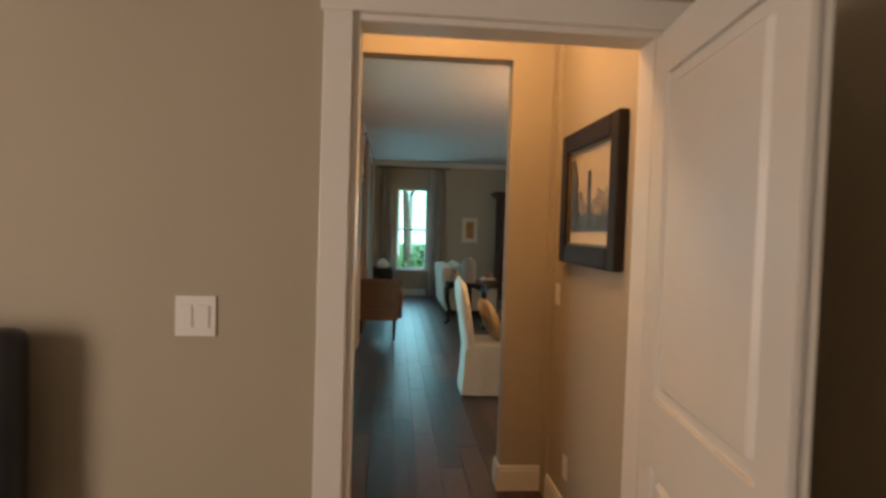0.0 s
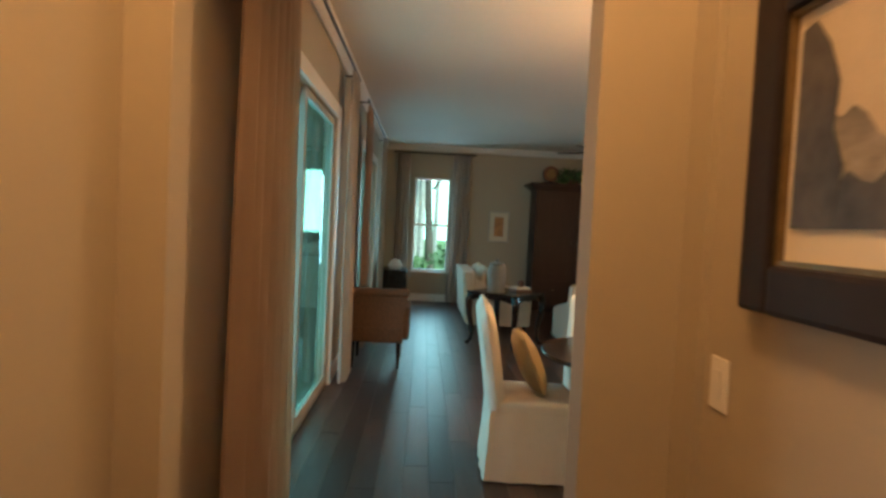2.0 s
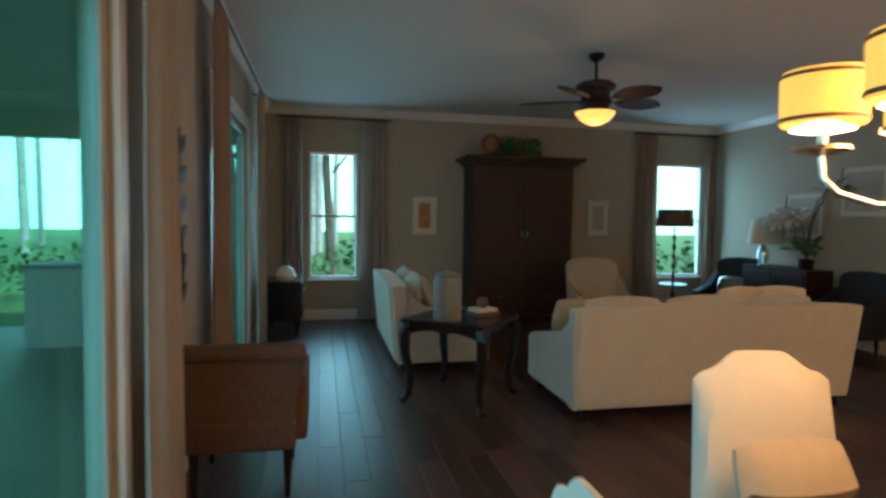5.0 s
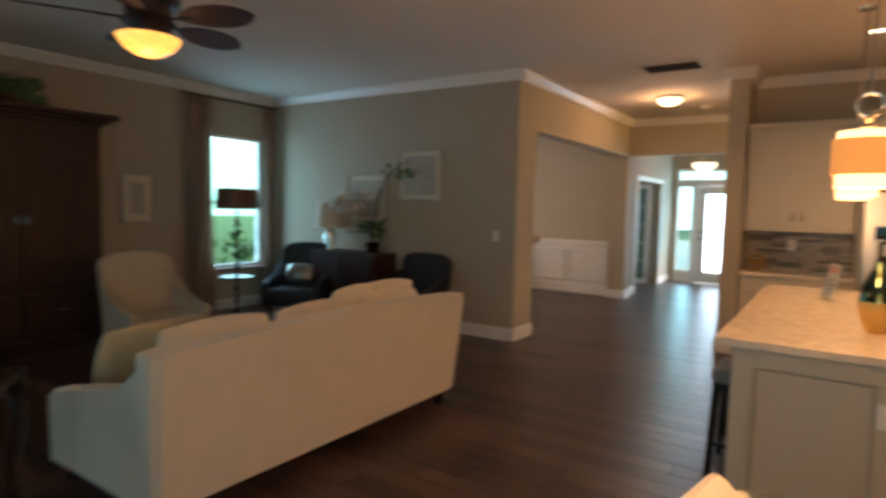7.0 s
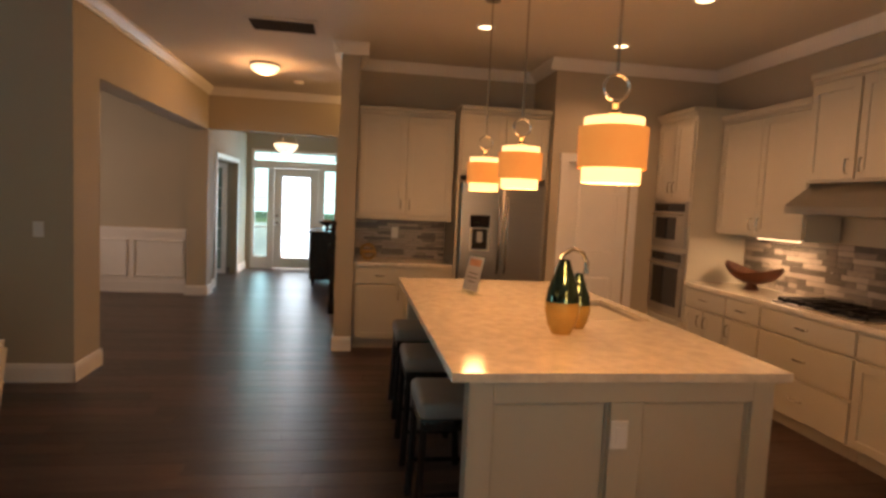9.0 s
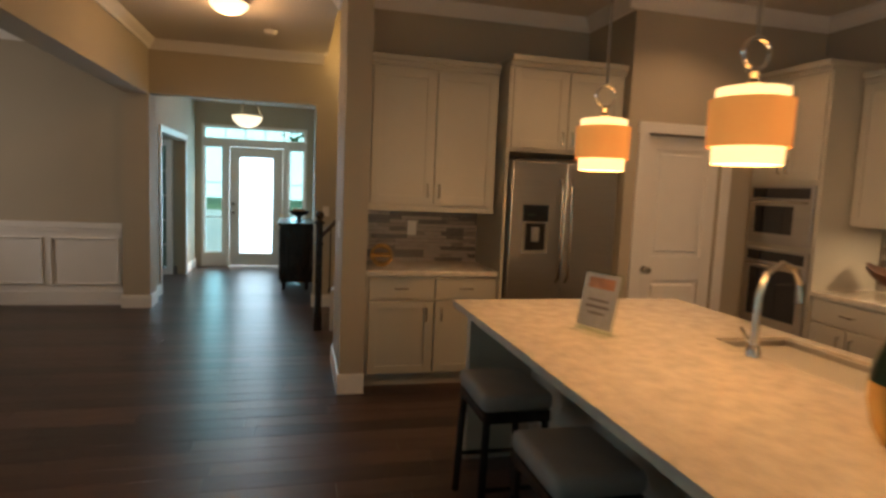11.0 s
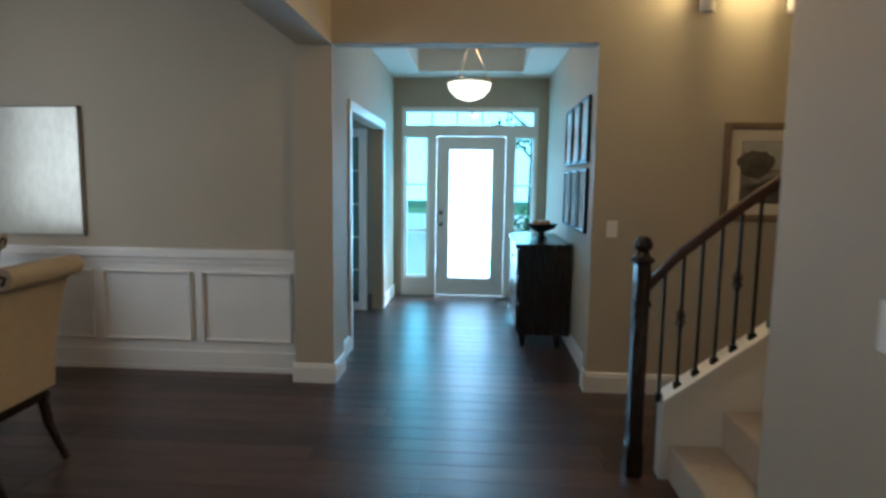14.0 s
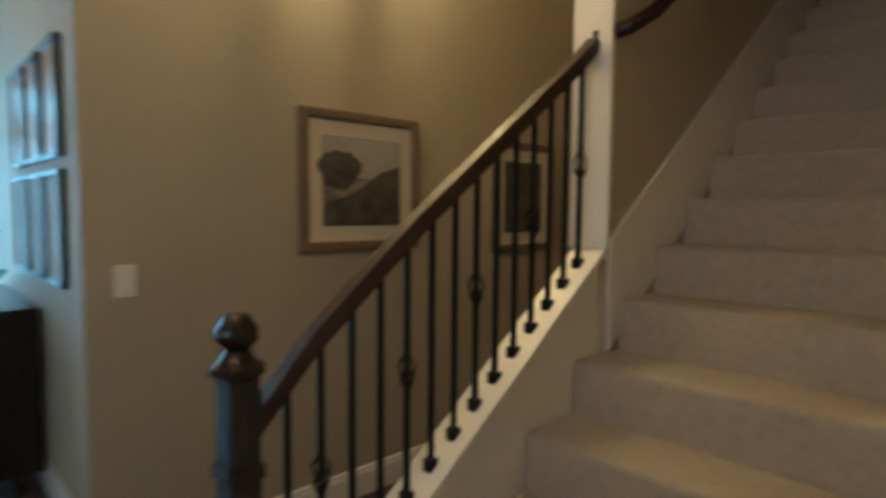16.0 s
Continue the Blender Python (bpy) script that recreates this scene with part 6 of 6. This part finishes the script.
# ---- outdoors ----
structure("ground", many((-60, -40, -0.4, 70, 80, -0.25)), GRASS, "mown green lawn around the house", "ground")
structure("porch_floor", many((-5.2, 2.5, -0.25, -0.72, 13.6, -0.03)), CONC, "pale concrete porch floor", "porch")
structure("porch_roof", many((-5.2, 2.5, 2.85, -0.72, 13.6, 2.95), (-5.2, 2.5, 2.5, -5.0, 13.6, 2.85), (-5.0, 13.4, 2.5, -0.72, 13.6, 2.85)), CEIL, "white porch ceiling and beam", "porch")
structure("front_step", many((14.54, 6.5, -0.3, 18.0, 10.4, -0.04)), CONC, "pale concrete front step", "porch")
structure("driveway", many((18.0, -4, -0.3, 40, 24, -0.24)), CONC, "pale concrete driveway before the house", "driveway")
for x, y in ((-5.1, 5.5), (-5.1, 9.5), (-5.1, 13.5), (-2.6, 13.5)):
    p = thing("porch_column", pose(x, y, -0.03), "square white porch column", "column", "porch columns")
    part("shaft", box(-0.13, -0.13, 0.0, 0.13, 0.13, 2.53, 0.01), TRIM, p)
    part("base", box(-0.17, -0.17, 0.0, 0.17, 0.17, 0.2, 0.01), TRIM, p)
gr = cabinet("outdoor_kitchen", pose(-3.1, 12.2, 0), 2.2, 0.7, -0.03, 0.88, [("door", 0.1, 0.1, 0.6, 0.8, (0.55, 0.6, True)), ("door", 0.8, 0.05, 1.4, 0.55, (1.1, 0.5, False)), ("door", 1.6, 0.1, 2.1, 0.8, (1.65, 0.6, True))], "white outdoor kitchen counter on the porch", category="outdoor kitchen", material=TRIM)
part("worktop", box(-0.04, -0.05, 0.88, 2.24, 0.72, 0.92, 0.006), CONC, gr)
bq = thing("barbecue_grill", pose(-1.95, 12.5, 0.92), "stainless steel barbecue grill with domed lid", "grill")
part("body", box(-0.38, -0.28, 0.0, 0.38, 0.28, 0.12, 0.01), STEEL, bq)
lid = extrude([(-0.26, 0.12), (0.26, 0.12), (0.26, 0.24), (0.18, 0.36), (0.0, 0.4), (-0.18, 0.36), (-0.26, 0.24)], -0.37, 0.37, pose(0, 0, 0, 0, 0, 90))
part("lid", lid, STEEL, bq, "", True)
part("handle", tube([(-0.3, -0.27, 0.2), (-0.3, -0.32, 0.2), (0.3, -0.32, 0.2), (0.3, -0.27, 0.2)], 0.012, 8), NICKEL, bq, "", True)
pl = thing("porch_lamp", pose(-2.2, 9.5, 2.85), "small black porch ceiling lamp", "lamp")
part("body", lathe([(0.0, 0.0), (0.09, 0.0), (0.08, -0.04), (0.03, -0.06), (0.04, -0.12), (0.07, -0.14), (0.05, -0.22), (0.0, -0.23)], 20), BLACK, pl, "", True)


def tree(x, y, h, seed, r):
    t = thing("tree", pose(x, y, -0.25), "tall slender tree with uneven leafy crown", "tree", "garden trees")
    rng = random.Random(seed)
    bm = tube([(rng.uniform(-0.1, 0.1) * k, rng.uniform(-0.1, 0.1) * k, h * k / 5) for k in range(6)], [0.16, 0.14, 0.12, 0.09, 0.06, 0.03], 8)
    cr = bmesh.new()
    for k in range(9):
        a, z = rng.uniform(0, 6.28), h * rng.uniform(0.3, 0.95)
        q = r * rng.uniform(0.4, 1.0)
        tip = Vector((q * math.cos(a), q * math.sin(a), z + q * 0.5))
        tube([(0, 0, z - 0.3), tip * 0.5 + Vector((0, 0, z * 0.5)), tip], [0.05, 0.03, 0.012], 5, bm)
        leaves(tip, r * 0.5, 170, 0.22, seed * 31 + k, 0.7, bm=cr)
    part("trunk", bm, BARK, t)
    part("crown", cr, GREEN, t)
    return t


for i, (x, y) in enumerate(((-10, 15.5), (-8.5, 9), (-11, 20), (-13, 13), (-7, 18.5), (0.5, 22), (-2.5, 24), (3, 26), (6.5, 23), (9, 27), (-14, 6), (24, 12.5), (27, 6.5))):
    tree(x, y, 7.5 + (i * 1.7) % 4, 40 + i, 1.9)
bm = bmesh.new()
rng = random.Random(77)
for i in range(70):
    if i < 26:
        p = (-7.5 + rng.uniform(-0.9, 0.7), 2 + i * 0.6, 0.2)
    elif i < 52:
        p = (-7 + (i - 26) * 0.75, 17.0 + rng.uniform(-0.6, 0.8), 0.3)
    else:
        p = (21 + rng.uniform(-1, 1), 3.2 + (i - 52) * 0.24, 0.1)
    leaves(p, rng.uniform(0.6, 1.0), 110, 0.2, 300 + i, 0.9, bm=bm)
tagged(part("shrubbery", bm, GREEN), "dense green garden shrubs round the house", "shrubs", "", "stuff")
bm, rng = bmesh.new(), random.Random(91)
for i in range(96):
    if i < 40:
        x, y = rng.uniform(-18, 12), rng.uniform(27, 44)
    else:
        x, y = rng.uniform(-36, -16), rng.uniform(4, 40)
    h, r = rng.uniform(11, 17), rng.uniform(0.09, 0.2)
    lean = rng.uniform(-0.4, 0.4)
    tube([(x, y, -0.25), (x + 0.4 * lean, y, h * 0.5), (x + lean, y, h)], [r, 0.8 * r, 0.3 * r], 6, bm)
tagged(part("pine_trunks", bm, PINE), "slender pale pine trunks of the woodland behind", "woodland", "", "stuff")
bm = bmesh.new()
for i in range(150):
    x, y = (rng.uniform(-9, 16), rng.uniform(27, 44)) if i < 40 else (rng.uniform(-36, -16), rng.uniform(4, 40))
    leaves((x, y, rng.uniform(4, 13)), rng.uniform(1.0, 2.0), 45, 0.35, 900 + i, 0.8, bm=bm)
tagged(part("pine_foliage", bm, GREEN), "sparse green pine foliage of the woodland behind", "woodland", "", "stuff")
# added glowing walls stand in for the bright, hazy outdoors
structure("backdrop_west", many((-45, -40, -0.25, -44.8, 70, 30)), HAZEW, "glowing backdrop painted as hazy distance beyond the garden", "backdrop")
structure("backdrop_north", many((-45, 70, -0.25, 60, 70.2, 30)), HAZE, "glowing backdrop painted as hazy distance beyond the garden", "backdrop")
structure("backdrop_east", many((64.8, -40, -0.25, 65, 70, 30)), SKYB, "glowing backdrop painted as bright distance beyond the street", "backdrop")

# ---- backsplash stones and floor planks ----
rng = random.Random(11)
stones = {}


def stone_mesh(w, h):
    key = (round(w, 3), h)
    if key not in stones:
        b = box(-w / 2, -0.004, -h / 2, w / 2, 0.006, h / 2)
        me = bpy.data.meshes.new("stone_tile")
        b.to_mesh(me)
        b.free()
        me.materials.append(STONE)
        stones[key] = me
    return stones[key]


def stone_field(name, label, m, w, z0, z1, h):
    f = part(name, many((0, 0.0, z0, w, 0.008, z1)), JOINT)
    tagged(f, label, "backsplash", "", "structure")
    f.matrix_world = m
    z = z0
    while z + h <= z1 + 0.001:
        x = 0.0
        while x < w - 0.02:
            s = min(rng.choice((0.1, 0.15, 0.2, 0.25)), w - x)
            s = max(0.02, round(s / 0.05) * 0.05) if s > 0.05 else s
            if x + s > w:
                s = w - x
            o = new("stone_tile", stone_mesh(s - 0.004, h - 0.004))
            o.parent = f
            o.location = (x + s / 2, rng.uniform(-0.008, -0.003), z + h / 2)
            x += s
        z += h


stone_field("bar_backsplash", "grey brown split stone strip backsplash", pose(8.341, 7.19, 0, 0, 0, FW), 1.04, 0.915, 1.4, 0.0323)
stone_field("range_backsplash", "grey brown split stone strip backsplash", pose(6.9, 3.41, 0, 0, 0, 180), 2.6, 0.915, 1.38, 0.0465)

PW = 0.155
plank_meshes = {}
near, rest = 0, []
x = -0.6
floor_ob = [o for o in bpy.data.objects if o.name == "floor_base"][0]
col = 0
while x < 14.4:
    y = -2.5 - (col * 0.73) % 1.6
    while y < 13.5:
        ln = (1.2, 1.6, 1.9)[rng.randrange(3)]
        a, b = max(y, -2.5), min(y + ln, 13.5)
        y += ln
        low = -2.5 if x < 1.2 else 3.3 if x < 8.4 else 2.2 if x < 10.9 else 7.35
        a = max(a, low)
        if b - a < 0.05:
            continue
        cx, cy = x + PW / 2, (a + b) / 2
        close = (-0.6 < cx < 2.2 and 3.2 < cy < 9.5) or (4.5 < cx < 11 and 7.0 < cy < 9.4)
        if close and near < 300:
            key = round(b - a, 4)
            if key not in plank_meshes:
                bmm = box(-PW / 2 + 0.0005, -(b - a) / 2 + 0.0005, -0.012, PW / 2 - 0.0005, (b - a) / 2 - 0.0005, 0.0, 0.0015, seg=1)
                me = bpy.data.meshes.new("plank")
                bmm.to_mesh(me)
                bmm.free()
                me.materials.append(FLOORW)
                plank_meshes[key] = me
            o = new("plank", plank_meshes[key])
            o.parent = floor_ob
            o.location = (cx, cy, rng.uniform(-0.0004, 0.0004))
            near += 1
        else:
            rest.append((x + 0.0005, a + 0.0005, x + PW - 0.0005, b - 0.0005, rng.uniform(-0.0004, 0.0004)))
    x += PW
    col += 1
vs_, fs_ = [], []
for x0, y0, x1, y1, z in rest:
    k = len(vs_)
    e = 0.0015
    vs_ += [(x0, y0, -0.012), (x1, y0, -0.012), (x1, y1, -0.012), (x0, y1, -0.012), (x0 + e, y0 + e, z), (x1 - e, y0 + e, z), (x1 - e, y1 - e, z), (x0 + e, y1 - e, z)]
    fs_ += [(k + 4, k + 5, k + 6, k + 7), (k, k + 1, k + 5, k + 4), (k + 1, k + 2, k + 6, k + 5), (k + 2, k + 3, k + 7, k + 6), (k + 3, k, k + 4, k + 7)]
me = bpy.data.meshes.new("plank_field")
me.from_pydata(vs_, [], fs_)
me.materials.append(FLOORI)
pf = new("plank_field", me)
pf.parent = floor_ob
tagged(pf, "dark brown hardwood floor planks", "", "", "stuff")
bedroom = structure("bedroom_carpet", many((-3.08, -2.5, -0.012, -0.6, 1.76, 0.002)), CARPET, "beige bedroom carpet", "carpet")
